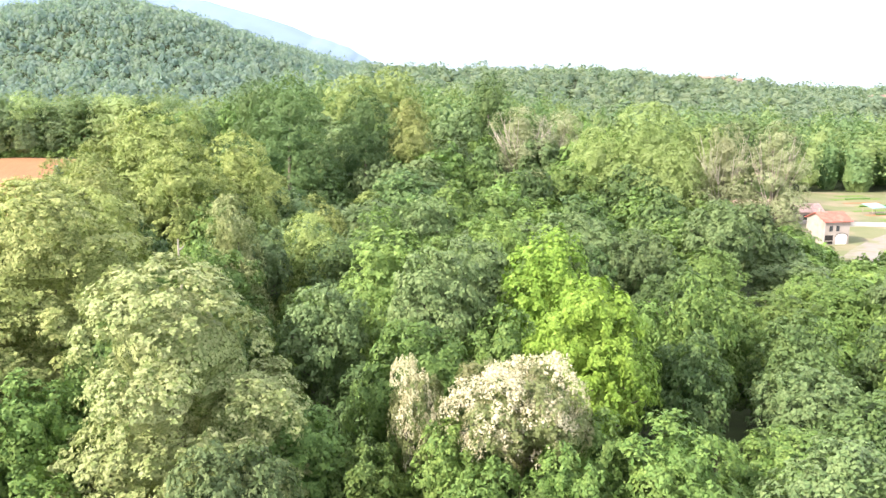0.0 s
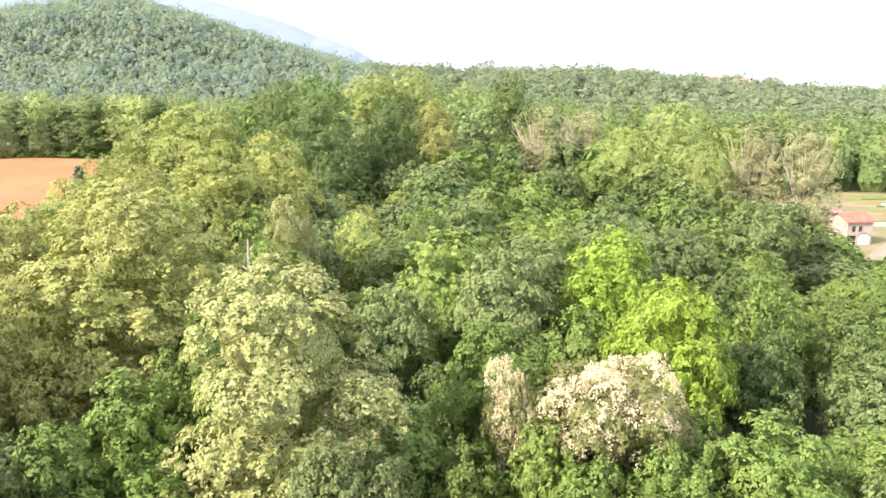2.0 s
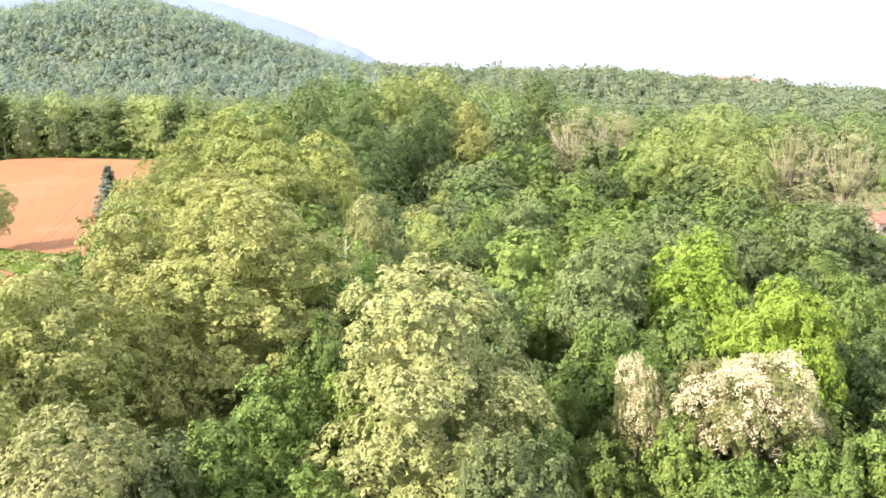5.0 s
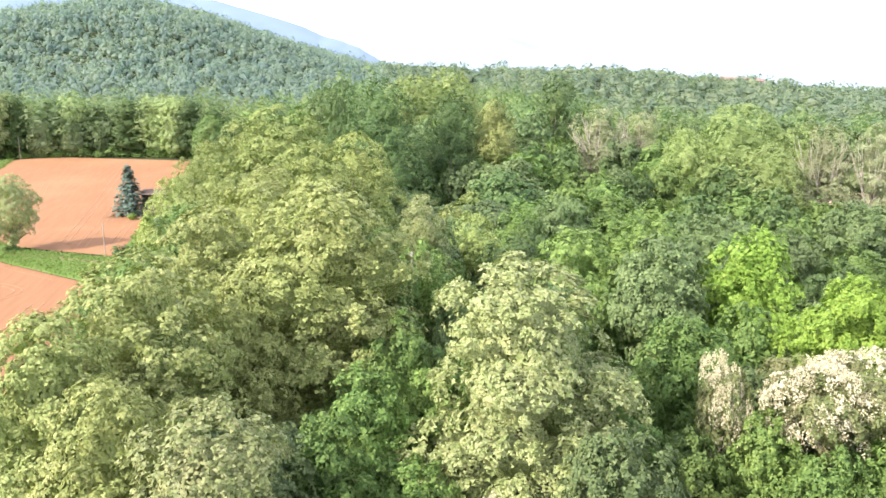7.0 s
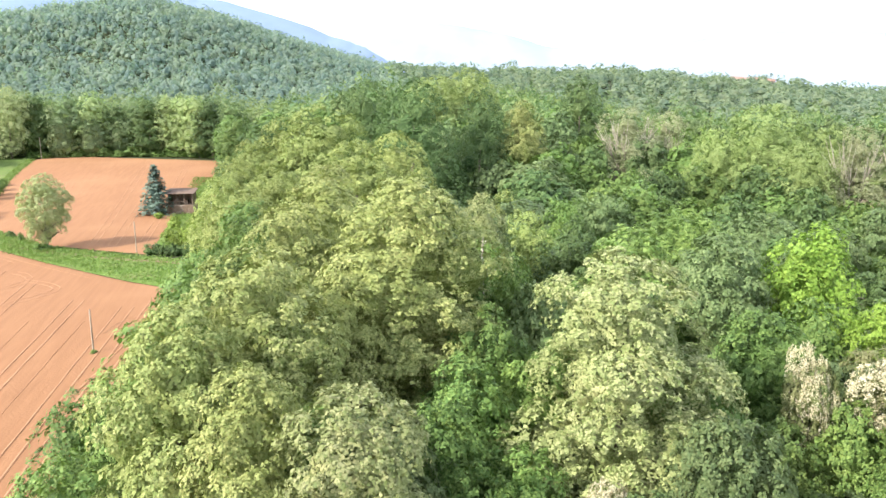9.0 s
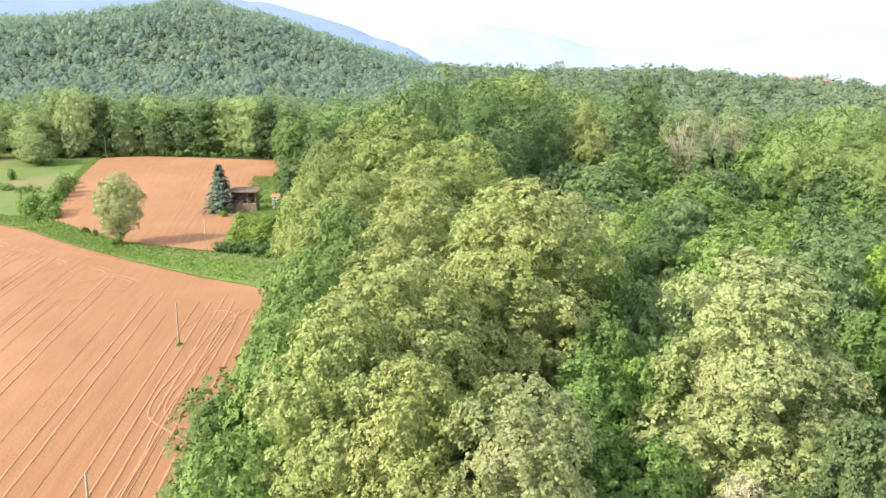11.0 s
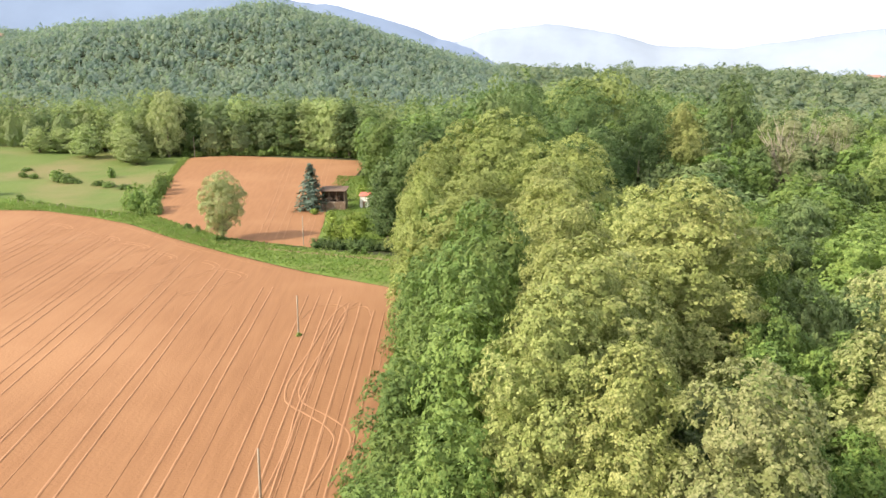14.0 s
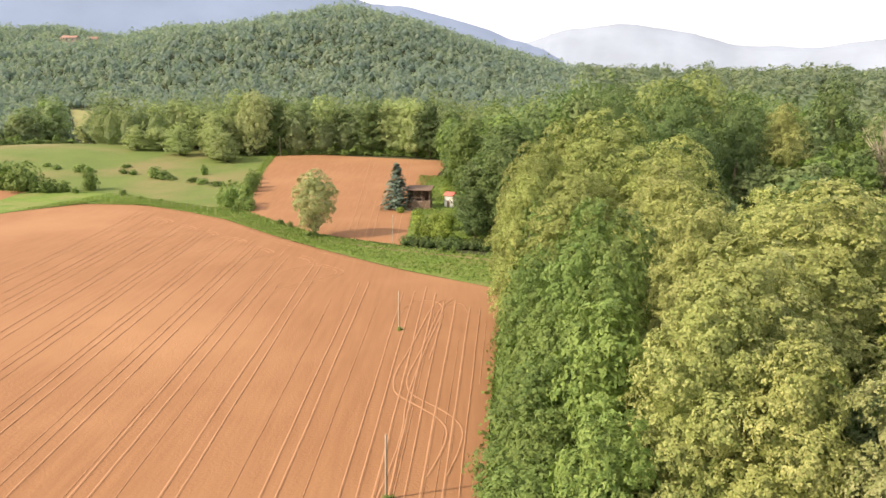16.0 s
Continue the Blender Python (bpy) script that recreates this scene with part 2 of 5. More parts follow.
def make_mesh(name, verts, faces, mat, smooth_faces=False):
    """A mesh from arrays of corners and faces (all quads or all triangles)."""
    verts, faces = np.asarray(verts, np.float32), np.asarray(faces, np.int32)
    me = bpy.data.meshes.new(name)
    k = faces.shape[1]
    me.vertices.add(len(verts))
    me.vertices.foreach_set("co", verts.ravel())
    me.loops.add(faces.size)
    me.loops.foreach_set("vertex_index", faces.ravel())
    me.polygons.add(len(faces))
    me.polygons.foreach_set("loop_start", np.arange(0, faces.size, k, dtype=np.int32))
    me.polygons.foreach_set("use_smooth", np.full(len(faces), smooth_faces))
    me.materials.append(mat)
    me.update(calc_edges=True)
    return me


def grid_faces(nx, ny):
    i = np.arange(nx * ny).reshape(ny, nx)
    return np.stack([i[:-1, :-1], i[:-1, 1:], i[1:, 1:], i[1:, :-1]], -1).reshape(-1, 4)


def ground_sheet():
    s = np.concatenate([-np.geomspace(4800, 420, 22), np.arange(-400, 401, 10.0), np.geomspace(420, 4800, 22)])
    gx, gy = np.meshgrid(s, s)
    v = np.stack([gx, gy, height(gx, gy) - 0.15], -1).reshape(-1, 3)
    return new("ground", make_mesh("ground", v, grid_faces(len(s), len(s)), LITTER, True))


tagged(ground_sheet(), "dark leaf-strewn woodland floor under the trees", "ground", kind="structure")


def between(a, b, n):
    return [tuple(np.array(a) + (np.array(b) - np.array(a)) * i / n) for i in range(n + 1)]


def dense(line, step):
    """The same line with points every step metres or so."""
    out = []
    for a, b in zip(line[:-1], line[1:]):
        out += between(a, b, max(1, int(math.dist(a, b) / step)))[:-1]
    return np.array(out + [line[-1]], float)


def rounded(line, times=2):
    p = np.array(line, float)
    for _ in range(times):
        q = np.empty((2 * len(p) - 2, 2))
        q[0::2], q[1::2] = 0.75 * p[:-1] + 0.25 * p[1:], 0.25 * p[:-1] + 0.75 * p[1:]
        p = np.vstack([p[:1], q, p[-1:]])
    return p


def inside(x, y, outline):
    x, y = np.asarray(x, float), np.asarray(y, float)
    hit = np.zeros(x.shape, bool)
    for (ax, ay), (bx, by) in zip(outline, list(outline[1:]) + [outline[0]]):
        cross = ((ay > y) != (by > y)) & (x < (bx - ax) * (y - ay) / (by - ay + 1e-9) + ax)
        hit ^= cross
    return hit


def patch(name, left, right, mat, lift, label, category, across=24, along=60, depth=0.12):
    """A sheet of land between two border lines, following the lie of the land, with a turned-down rim."""
    def even(line):
        p = np.array(line, float)
        s = np.concatenate([[0], np.cumsum(np.hypot(*np.diff(p, axis=0).T))])
        u = np.linspace(0, s[-1], along)
        return np.stack([np.interp(u, s, p[:, 0]), np.interp(u, s, p[:, 1])], -1)
    a, b = even(left), even(right)
    k = np.linspace(0, 1, across)[None, :, None]
    xy = a[:, None] * (1 - k) + b[:, None] * k
    z = height(xy[..., 0], xy[..., 1]) + lift
    z[0], z[-1], z[:, 0], z[:, -1] = z[0] - depth, z[-1] - depth, z[:, 0] - depth, z[:, -1] - depth
    v = np.concatenate([xy, z[..., None]], -1).reshape(-1, 3)
    return tagged(new(name, make_mesh(name, v, grid_faces(across, along), mat, True)), label, category, kind="structure")


# borders, from above
WOOD_EDGE = [(-40, -40), (-44, 15), (-48.3, 46), (-51.5, 66), (-55.4, 95), (-58.8, 116.5)]
FIELD_TOP = [(-226, 150), (-219, 171), (-207, 186.5), (-186, 188), (-165, 181), (-147, 172.5), (-126, 157), (-106, 143), (-82.5, 128), (-58.8, 116.5)]
patch("ploughed_field", [(-420, -60), (-330, 40), (-260, 110), (-226, 150)] + FIELD_TOP[1:], [(-400, -80), (-200, -70), (-100, -60)] + WOOD_EDGE, SOIL, 0.06,
      "wide freshly tilled reddish-brown field with tractor ruts", "field", 40, 80)
VERGE_TOP = [(-300, 205), (-250, 199), (-208, 203.5), (-172, 190), (-150, 184), (-113, 158), (-90, 150), (-75, 146), (-56, 142)]
patch("verge", [(-300, 170), (-226, 152)] + FIELD_TOP[1:] + [(-52, 113)], VERGE_TOP, VERGE, 0.16, "rough green grass verge between the two ploughed fields", "verge", 12, 90)
FIELD2_LEFT = [(-118, 161), (-146, 182), (-164, 220), (-178, 255), (-192, 292)]
FIELD2_RIGHT = [(-88, 151), (-95, 180), (-103, 210), (-105, 245), (-109, 288)]
patch("far_ploughed_field", FIELD2_LEFT + [(-182, 304)], FIELD2_RIGHT, SOIL, 0.20, "smaller tilled reddish field rising to the wood", "field", 24, 60)
patch("meadow", [(-560, 190), (-400, 200), (-300, 203), (-250, 200), (-208, 204), (-172, 191), (-148, 185)], [(-620, 420), (-480, 380), (-330, 345), (-260, 320), (-210, 308), (-194, 296), (-150, 190)], MEADOW, 0.10,
      "lush green meadow with straw-coloured patches", "meadow", 30, 70)
patch("left_ploughed_field", [(-420, 110), (-300, 165), (-232, 172)], [(-430, 190), (-300, 198), (-238, 198)], SOIL, 0.22, "strip of reddish tilled soil beyond the shrubs", "field", 8, 40)
patch("hay_field", [(-345, 402), (-395, 460), (-430, 502)], [(-372, 385), (-425, 440), (-462, 480)], CROP, 0.3, "pale yellow hay field between far woods", "field", 8, 20)
patch("garden_ground", [(78, 150), (90, 200), (120, 262)], [(150, 140), (170, 200), (210, 258)], GARDEN, 0.10, "allotment ground with grass and beds", "garden", 14, 30)
patch("gravel_yard", [(84, 152), (90, 160), (101, 172), (118, 188)], [(100, 140), (114, 150), (130, 163), (172, 182)], GRAVEL, 0.18, "pale gravel yard and lane beside the house", "yard", 6, 30)
TRACK = [(-150, 176), (-128, 160.5), (-112, 152), (-92, 145), (-75, 141), (-55, 136.5)]
patch("farm_track", TRACK, [(x + 0.9, y + 2.0) for x, y in TRACK], rough_material("worn dirt track", (0.20, 0.14, 0.08), (0.26, 0.18, 0.11), 0.5, (0.14, 0.17, 0.05), 0.35, bump=0.5, dist=0.05), 0.20, "worn dirt track along the verge", "track", 5, 60, 0.06)


# ---- plants ----
def tubes(name, limbs, mat, sides=6):
    """Tapered round limbs in one mesh; each limb is a list of (x, y, z, radius)."""
    vs, fs, base = [], [], 0
    ang = np.linspace(0, 2 * np.pi, sides, endpoint=False)
    ring = np.stack([np.cos(ang), np.sin(ang)], -1)
    for limb in limbs:
        p = np.array(limb, float)
        for i in range(len(p)):
            d = p[min(i + 1, len(p) - 1), :3] - p[max(i - 1, 0), :3]
            d /= np.linalg.norm(d) + 1e-9
            u = np.cross(d, (0.3, 0.9, 0.1) if abs(d[1]) < 0.9 else (1, 0, 0))
            u /= np.linalg.norm(u)
            w = np.cross(d, u)
            vs.append(p[i, :3] + p[i, 3] * (ring[:, :1] * u + ring[:, 1:] * w))
        for i in range(len(p) - 1):
            a = base + i * sides + np.arange(sides)
            b = base + i * sides + (np.arange(sides) + 1) % sides
            fs.append(np.stack([a, b, b + sides, a + sides], -1))
        base += len(p) * sides
    return make_mesh(name, np.vstack(vs), np.vstack(fs), mat, True)


def unit(v):
    return v / (np.linalg.norm(v, axis=-1, keepdims=True) + 1e-9)


def tuft_faces(rng, pos, nrm, size):
    """Leaf tufts at pos, facing nrm, each apart from the others."""
    n = len(pos)
    t = unit(np.cross(nrm, rng.normal(size=(n, 3))))
    b = np.cross(nrm, t)
    s = (size * rng.uniform(0.6, 1.4, n))[:, None]
    v = np.stack([pos - t * s, pos + t * s * 0.6 - b * s * 0.75, pos + t * s * 0.6 + b * s * 0.75], 1)
    return v.reshape(-1, 3), np.arange(n * 3).reshape(-1, 3)


def outline_radius(shape, u):
    """How wide a crown is at the share u of its height, 1 at the widest."""
    u = np.clip(u, 0, 1)
    if shape == "dome":
        return (1 - u ** 2.1) ** 0.5 * np.clip(u * 4 + 0.6, 0, 1)
    if shape == "bell":
        return (1 - u ** 1.5) ** 0.6 * np.clip(u * 3 + 0.5, 0, 1)
    if shape == "egg":
        return np.clip(np.sin(np.pi * u ** 0.72), 0, 1) ** 0.62
    if shape == "full":
        return np.clip(1 - np.clip(u - 0.25, 0, 1) ** 2.0 * 1.75, 0.02, 1) ** 0.55 * np.clip(u * 5 + 0.55, 0, 1)
    return np.clip(1 - (2 * u - 1) ** 2, 0, 1) ** 0.5


def inner_crown(rng, shape, r, z0, z1, around, rings, share=0.80):
    """The dense inner foliage of a crown: an uneven shell that the outer tufts cover."""
    z1 = z1 - 0.12 * (z1 - z0)
    u = np.linspace(0.0, 0.95, rings)[:, None] + rng.normal(0, 0.012, (rings, around))
    phi = np.linspace(0, 2 * np.pi, around, endpoint=False)[None] + rng.normal(0, 0.12, (rings, around))
    q = r * share * outline_radius(shape, np.clip(u, 0, 1)) * rng.uniform(0.82, 1.08, (rings, around))
    q[-1] *= 0.25
    v = np.stack([q * np.cos(phi), q * np.sin(phi), z0 + (z1 - z0) * u - 0.04 * (z1 - z0)], -1).reshape(-1, 3)
    i = np.arange(rings * around).reshape(rings, around)
    j = np.roll(i, -1, 1)
    f = np.concatenate([np.stack([i[:-1], j[:-1], j[1:]], -1).reshape(-1, 3), np.stack([i[:-1], j[1:], i[1:]], -1).reshape(-1, 3)])
    return v, f


def even_pick(rng, weight, count):
    """Indices in proportion to weight, evenly dealt."""
    share = np.cumsum(weight) / np.sum(weight)
    return np.clip(np.searchsorted(share, (np.arange(count) + rng.uniform(0, 1, count)) / count), 0, len(weight) - 1)


def hull_points(rng, shape, r, z0, z1, count, jitter=0.16):
    """Places spread evenly over a crown's outline, with the ways out of it, and the outline's area."""
    tall = z1 - z0
    g = np.linspace(0.0, 1.0, 240)
    wide = r * outline_radius(shape, g)
    area = (0.5 * (wide[1:] + wide[:-1]) + 0.02 * r) * np.hypot(np.diff(wide), tall * np.diff(g))
    share = np.concatenate([[0], np.cumsum(area)])
    u = np.interp((np.arange(count) + rng.uniform(0.25, 0.75, count)) / count * share[-1], share, g)
    phi = np.arange(count) * 2.39996 + rng.normal(0, jitter, count) + rng.uniform(0, 6)
    slope = np.interp(u, g, np.gradient(wide, g * tall))
    out = unit(np.stack([np.cos(phi), np.sin(phi), np.clip(-slope, -0.5, 4.0)], -1))
    q = np.interp(u, g, wide)
    return np.stack([q * np.cos(phi), q * np.sin(phi), z0 + tall * u], -1), out, 2 * np.pi * share[-1]


def bough_domes(rng, shape, r, z0, z1, rough, dome):
    """The few large rounded boughs that a crown is made of: their centres, radii and ways out."""
    _, _, area = hull_points(rng, shape, r, z0, z1, 4)
    size = dome * r
    n = max(4, int(1.05 * area / (np.pi * size * size)))
    p, out, _ = hull_points(rng, shape, r, z0, z1, n, 0.25)
    rad = size * rng.uniform(0.78, 1.22, n)
    push = rng.normal(0, rough * r, n)
    push[-1] = 0.0
    return p - out * (0.9 * rad - push)[:, None], rad, out


def bough_shell(rng, dc, dr, share, around=7, rings=5):
    """The dense foliage inside each bough: uneven rounded bodies that the outer sprays stand on."""
    vs, fs, base = [], [], 0
    i = np.arange(rings * around).reshape(rings, around)
    j = np.roll(i, -1, 1)
    faces = np.concatenate([np.stack([i[:-1], j[:-1], j[1:]], -1).reshape(-1, 3), np.stack([i[:-1], j[1:], i[1:]], -1).reshape(-1, 3)])
    for c, q in zip(dc, dr):
        th = np.linspace(-0.9, 1.5, rings)[:, None] + rng.normal(0, 0.06, (rings, around))
        ph = np.linspace(0, 2 * np.pi, around, endpoint=False)[None] + rng.normal(0, 0.1, (rings, around)) + rng.uniform(0, 6)
        q = q * share * rng.uniform(0.9, 1.1, (rings, around))
        vs.append((c + np.stack([q * np.cos(th) * np.cos(ph), q * np.cos(th) * np.sin(ph), q * np.sin(th)], -1)).reshape(-1, 3))
        fs.append(faces + base)
        base += rings * around
    return np.vstack(vs), np.vstack(fs)


def crown_points(rng, shape, r, z0, z1, lumps, sprays, leaves, rough=0.10, upright=0.45, ragged=0.3, dome=0.48):
    """Leaf places and facings: rounded boughs make up the crown, lumps cover each bough's outer side, sprays stand on the lumps, and leaves on the sprays."""
    dc, dr, dout = bough_domes(rng, shape, r, z0, z1, rough, dome)
    w = even_pick(rng, dr ** 2, lumps * 9)
    n = unit(rng.normal(size=(len(w), 3)) + 0.75 * dout[w] + (0, 0, 0.45))
    n[:, 2] = np.where(n[:, 2] < -0.12, -0.5 * n[:, 2], n[:, 2])
    n = unit(n)
    p = dc[w] + n * dr[w][:, None]
    free = np.ones(len(w), bool)
    for i in range(len(dc)):
        free &= (w == i) | (np.linalg.norm(p - dc[i], axis=1) > 0.95 * dr[i])
    p, n = p[free], n[free]
    _, _, area = hull_points(rng, shape, r, z0, z1, 4)
    gap = 0.95 * math.sqrt(1.35 * area / lumps)
    keep = []
    for i in range(len(p)):
        if not keep or np.min(np.sum((p[keep] - p[i]) ** 2, axis=1)) > gap * gap * 0.5:
            keep.append(i)
        if len(keep) >= lumps:
            break
    p, out = p[keep], n[keep]
    lumps = len(p)
    big = 0.62 * gap * rng.uniform(0.8, 1.25, lumps)
    c = p - out * (0.55 * big)[:, None]
    a = even_pick(rng, big ** 2, sprays)
    d = unit(rng.normal(size=(sprays, 3)) * 0.75 + 0.95 * out[a] + (0, 0, upright))
    sc = c[a] + d * (big[a] * rng.uniform(0.72, 1.02, sprays))[:, None]
    small = big[a] * rng.uniform(0.8, 1.35, sprays) * 1.05 * math.sqrt(lumps / sprays)
    k = even_pick(rng, small ** 1.7, leaves)
    e = unit(rng.normal(size=(leaves, 3)) + 0.6 * d[k] + (0, 0, upright))
    pos = sc[k] + e * (small[k] * rng.uniform(0.55, 1.1, leaves))[:, None]
    deep = (rng.uniform(0, 1, leaves) < 0.08)[:, None] * rng.uniform(0.1, 0.3, (leaves, 1))
    pos = pos - deep * (pos - (0, 0, z0 + 0.4 * (z1 - z0))) * (1, 1, 0.5)
    nrm = unit(0.65 * e + 0.35 * d[k] + 0.5 * out[a[k]] + (0, 0, 0.12) + rng.normal(0, ragged, (leaves, 3)))
    return pos, nrm, c, (dc, dr)


KINDS = {   # leaf material, outline, nominal height and radius, crown's start as a share of height, share of leaves, words
    "silver": ("silver", "bell", 24, 5.0, 0.36, 1.6, "pale silvery-leaved tree with a rounded open crown"),
    "pale": ("pale", "dome", 25, 5.0, 0.36, 1.7, "tall tree with pale silvery-green leaves"),
    "beech": ("beech", "dome", 28, 8.0, 0.12, 2.8, "tall yellow-green broadleaf tree at the wood's edge"),
    "green": ("green", "dome", 19, 4.2, 0.50, 1.0, "leafy green woodland tree in full foliage"),
    "deep": ("deep", "egg", 21, 4.6, 0.52, 1.0, "dense deep-green woodland tree in full leaf"),
    "bluish": ("bluish", "round", 18, 4.2, 0.58, 1.0, "grey-green locust tree with feathery leaves"),
    "lime": ("lime", "dome", 20, 4.3, 0.58, 1.0, "bright lime-green tree standing out of the wood"),
    "blossom": ("locust", "round", 19, 3.3, 0.74, 0.7, "locust tree covered in creamy white blossom"),
    "olive": ("olive", "round", 15, 5.0, 0.06, 2.1, "soft olive-green willow with rounded crown"),
    "grey": ("grey", "dome", 27, 5.0, 0.40, 1.2, "half-bare tree with grey twigs and thin leaves"),
    "edge": ("edge", "full", 15, 4.0, 0.02, 1.2, "leafy green tree branched to the ground at the field's edge"),
    "tall": ("deep", "dome", 26, 5.5, 0.10, 1.4, "tall dark green tree leafy to its foot"),
    "oak": ("deep", "dome", 34, 10.0, 0.16, 4.2, "towering dark green oak above the wood"),
    "young": ("young", "egg", 6, 2.6, 0.02, 0.4, "young yellow-green tree in the garden corner"),
    "dusty": ("dusty", "egg", 24, 5.5, 0.06, 1.3, "tall haze-softened green tree before the far wood"),
    "straw": ("straw", "dome", 20, 5.5, 0.06, 1.3, "haze-pale olive willow before the far wood"),
    "poplar": ("poplar", "dome", 28, 9.0, 0.20, 3.6, "rounded yellow-green poplar with dense foliage"),
    "hedge": ("deep", "full", 2.2, 1.6, 0.0, 0.3, "dense dark green hedge shrub along the track"),
    "shrub": ("green", "full", 3.0, 1.8, 0.0, 0.35, "dense green shrub"),
}
DETAIL = {   # lumps, sprays, leaves, leaf size
    "near": (110, 560, 8200, 0.21), "mid": (110, 460, 4500, 0.24), "back": (80, 260, 1750, 0.41), "far": (50, 130, 850, 0.72),
}
PLUMED = ("pale", "silver", "beech")
LIBRARY = {}
MAKE = np.random.default_rng(7)


def trunk_limbs(rng, h, r, start, centres, twigs):
    lean = rng.normal(0, 0.02 * h, 2)
    top = 0.86 * h
    base = 0.016 * h + 0.04
    stem = [(lean[0] * k * k, lean[1] * k * k, -0.4 + (top + 0.4) * k, base * (1.25 - 1.1 * k)) for k in np.linspace(0, 1, 8)]
    limbs = [stem]
    for c in centres[:twigs]:
        z = max(start * h * 0.75, c[2] - 0.45 * math.hypot(c[0], c[1]) - 0.5)
        z = min(z, top * 0.95)
        k = z / top
        a = np.array((lean[0] * k * k, lean[1] * k * k, z))
        b = np.array(c)
        bend = (a + b) / 2 + (0, 0, 0.12 * np.linalg.norm(b - a)) + rng.normal(0, 0.2, 3)
        limbs.append([(*a, base * (0.55 - 0.3 * k)), (*bend, base * 0.28), (*b, base * 0.08)])
    return limbs


def tree_meshes(kind, detail, variant):
    key = (kind, detail, variant)
    if key not in LIBRARY:
        mat, shape, h, r, start, share, _ = KINDS[kind]
        lumps, sprays, count, size = DETAIL[detail]
        rng = np.random.default_rng([sum(map(ord, kind)), sum(map(ord, detail)), variant])
        count, sprays, lumps = int(count * share), int(sprays * share), int(lumps * max(1, share) * 0.8)
        if kind == "blossom":
            lumps, sprays, size, count = 60, sprays, size * 0.7, int(count * 1.2)
        if kind in ("shrub", "young", "hedge"):
            lumps, sprays, size = 24, 80, size * r / 3.4
        if kind in PLUMED:
            lumps, sprays, size, count = int(lumps * 1.5), int(sprays * 2.2), size * (0.72 if kind == "beech" else 0.62), int(count * 2.3)
        pos, nrm, c, boughs = crown_points(rng, shape, r, start * h, h, lumps, sprays, count, rough=0.16 if kind in ("grey", "blossom") else 0.08, upright=0.7 if kind in PLUMED else 0.5, dome=0.42 if kind == "beech" else 0.5)
        va, fa = tuft_faces(rng, pos, nrm, size)
        vb, fb = bough_shell(rng, *boughs, 0.5 if kind in ("grey", "blossom", "olive", "beech", "oak", "poplar") else 0.7, 7 if detail == "near" else 6, 4)
        crown = make_mesh("crown", np.vstack([va, vb]), np.vstack([fa, fb + len(va)]), leaves(mat, detail))
        parts = [("trunk", tubes("trunk", trunk_limbs(rng, h, r, start, c, 0 if kind in ("shrub", "hedge") else (26 if detail in ("near", "mid") else 10)), BARK, 6 if detail == "near" else 5)), ("crown", crown)]
        if kind == "blossom":
            pos, nrm, _, _ = crown_points(rng, shape, r * 1.05, start * h, h * 1.01, lumps, sprays * 2, int(count * 2.1), rough=0.16, upright=0.4, ragged=0.7)
            flowers = make_mesh("blossom", *tuft_faces(rng, pos, nrm, size * 0.62), leaves("blossom", detail))
            limbs = trunk_limbs(rng, h, r, start, c, 10)
            parts = [("trunk", tubes("trunk", limbs[:1], BARK, 6))] + [("limb", tubes("limb", [q], BARK, 5)) for q in limbs[1:]] + [("crown", crown), ("blossom", flowers)]
        if kind == "grey":
            rods = []
            for i in range(9):
                a = i * 2.4 + rng.uniform(-0.4, 0.4)
                foot = np.array((0.06 * r * math.cos(a), 0.06 * r * math.sin(a), h * rng.uniform(0.45, 0.6)))
                fork = np.array((0.45 * r * math.cos(a), 0.45 * r * math.sin(a), h * rng.uniform(0.64, 0.76)))
                rods.append([(*foot, 0.10), (*((foot + fork) / 2 + rng.normal(0, 0.2, 3)), 0.07), (*fork, 0.04)])
                for j in range(6):
                    tip = fork + rng.normal(0, 0.16 * r, 3) * (1, 1, 0.4) + np.array((0.2 * r * math.cos(a), 0.2 * r * math.sin(a), h * rng.uniform(0.10, 0.25)))
                    rods.append([(*fork, 0.06), (*((fork + tip) / 2 + rng.normal(0, 0.25, 3)), 0.045), (*tip, 0.02)])
            parts.append(("dead_top", tubes("dead_top", rods, DEADWOOD, 4)))
        LIBRARY[key] = parts
    return LIBRARY[key]


def plant(kind, x, y, h, r, detail="mid", name="tree", label="", group="", sink=0.0):
    """One tree or shrub of that height and crown radius, standing on the land."""
    variant = int(MAKE.integers(0, 3))
    _, _, h0, r0, _, _, words = KINDS[kind]
    root = new(name)
    turn = MAKE.uniform(0, 2 * np.pi)
    root.matrix_basis = Matrix.Translation((x, y, land(x, y) - sink)) @ Matrix.Rotation(turn, 4, 'Z') @ Matrix.Diagonal((r / r0, r / r0, h / h0, 1))
    for part_name, me in tree_meshes(kind, detail, variant):
        new(part_name, me).parent = root
    return tagged(root, label or words, "shrub" if kind in ("shrub", "hedge") else "tree", group)


def detail_for(x, y):
    k = min(1.0, max(0.0, -x / 38))
    d = math.hypot(x + 38 * k, y + 11 * k)
    if y < 17:
        return "far"
    return "near" if d < 46 else "mid" if d < 92 else "back" if d < 240 else "far"


# trees that stand out, partly fitted to the camera's view: kind, x, y, height, radius
TAKEN = []


def feature(kind, x, y, h, r, detail="", **more):
    TAKEN.append((x, y, r))
    r *= 1.15
    if kind in ("pale", "silver") and 17 < y < 62:
        detail = "near"
    return plant(kind, x, y, h - land(x, y), r, detail or ("mid" if detail_for(x, y) == "back" and y < 170 and kind != "edge" else detail_for(x, y)), **more)


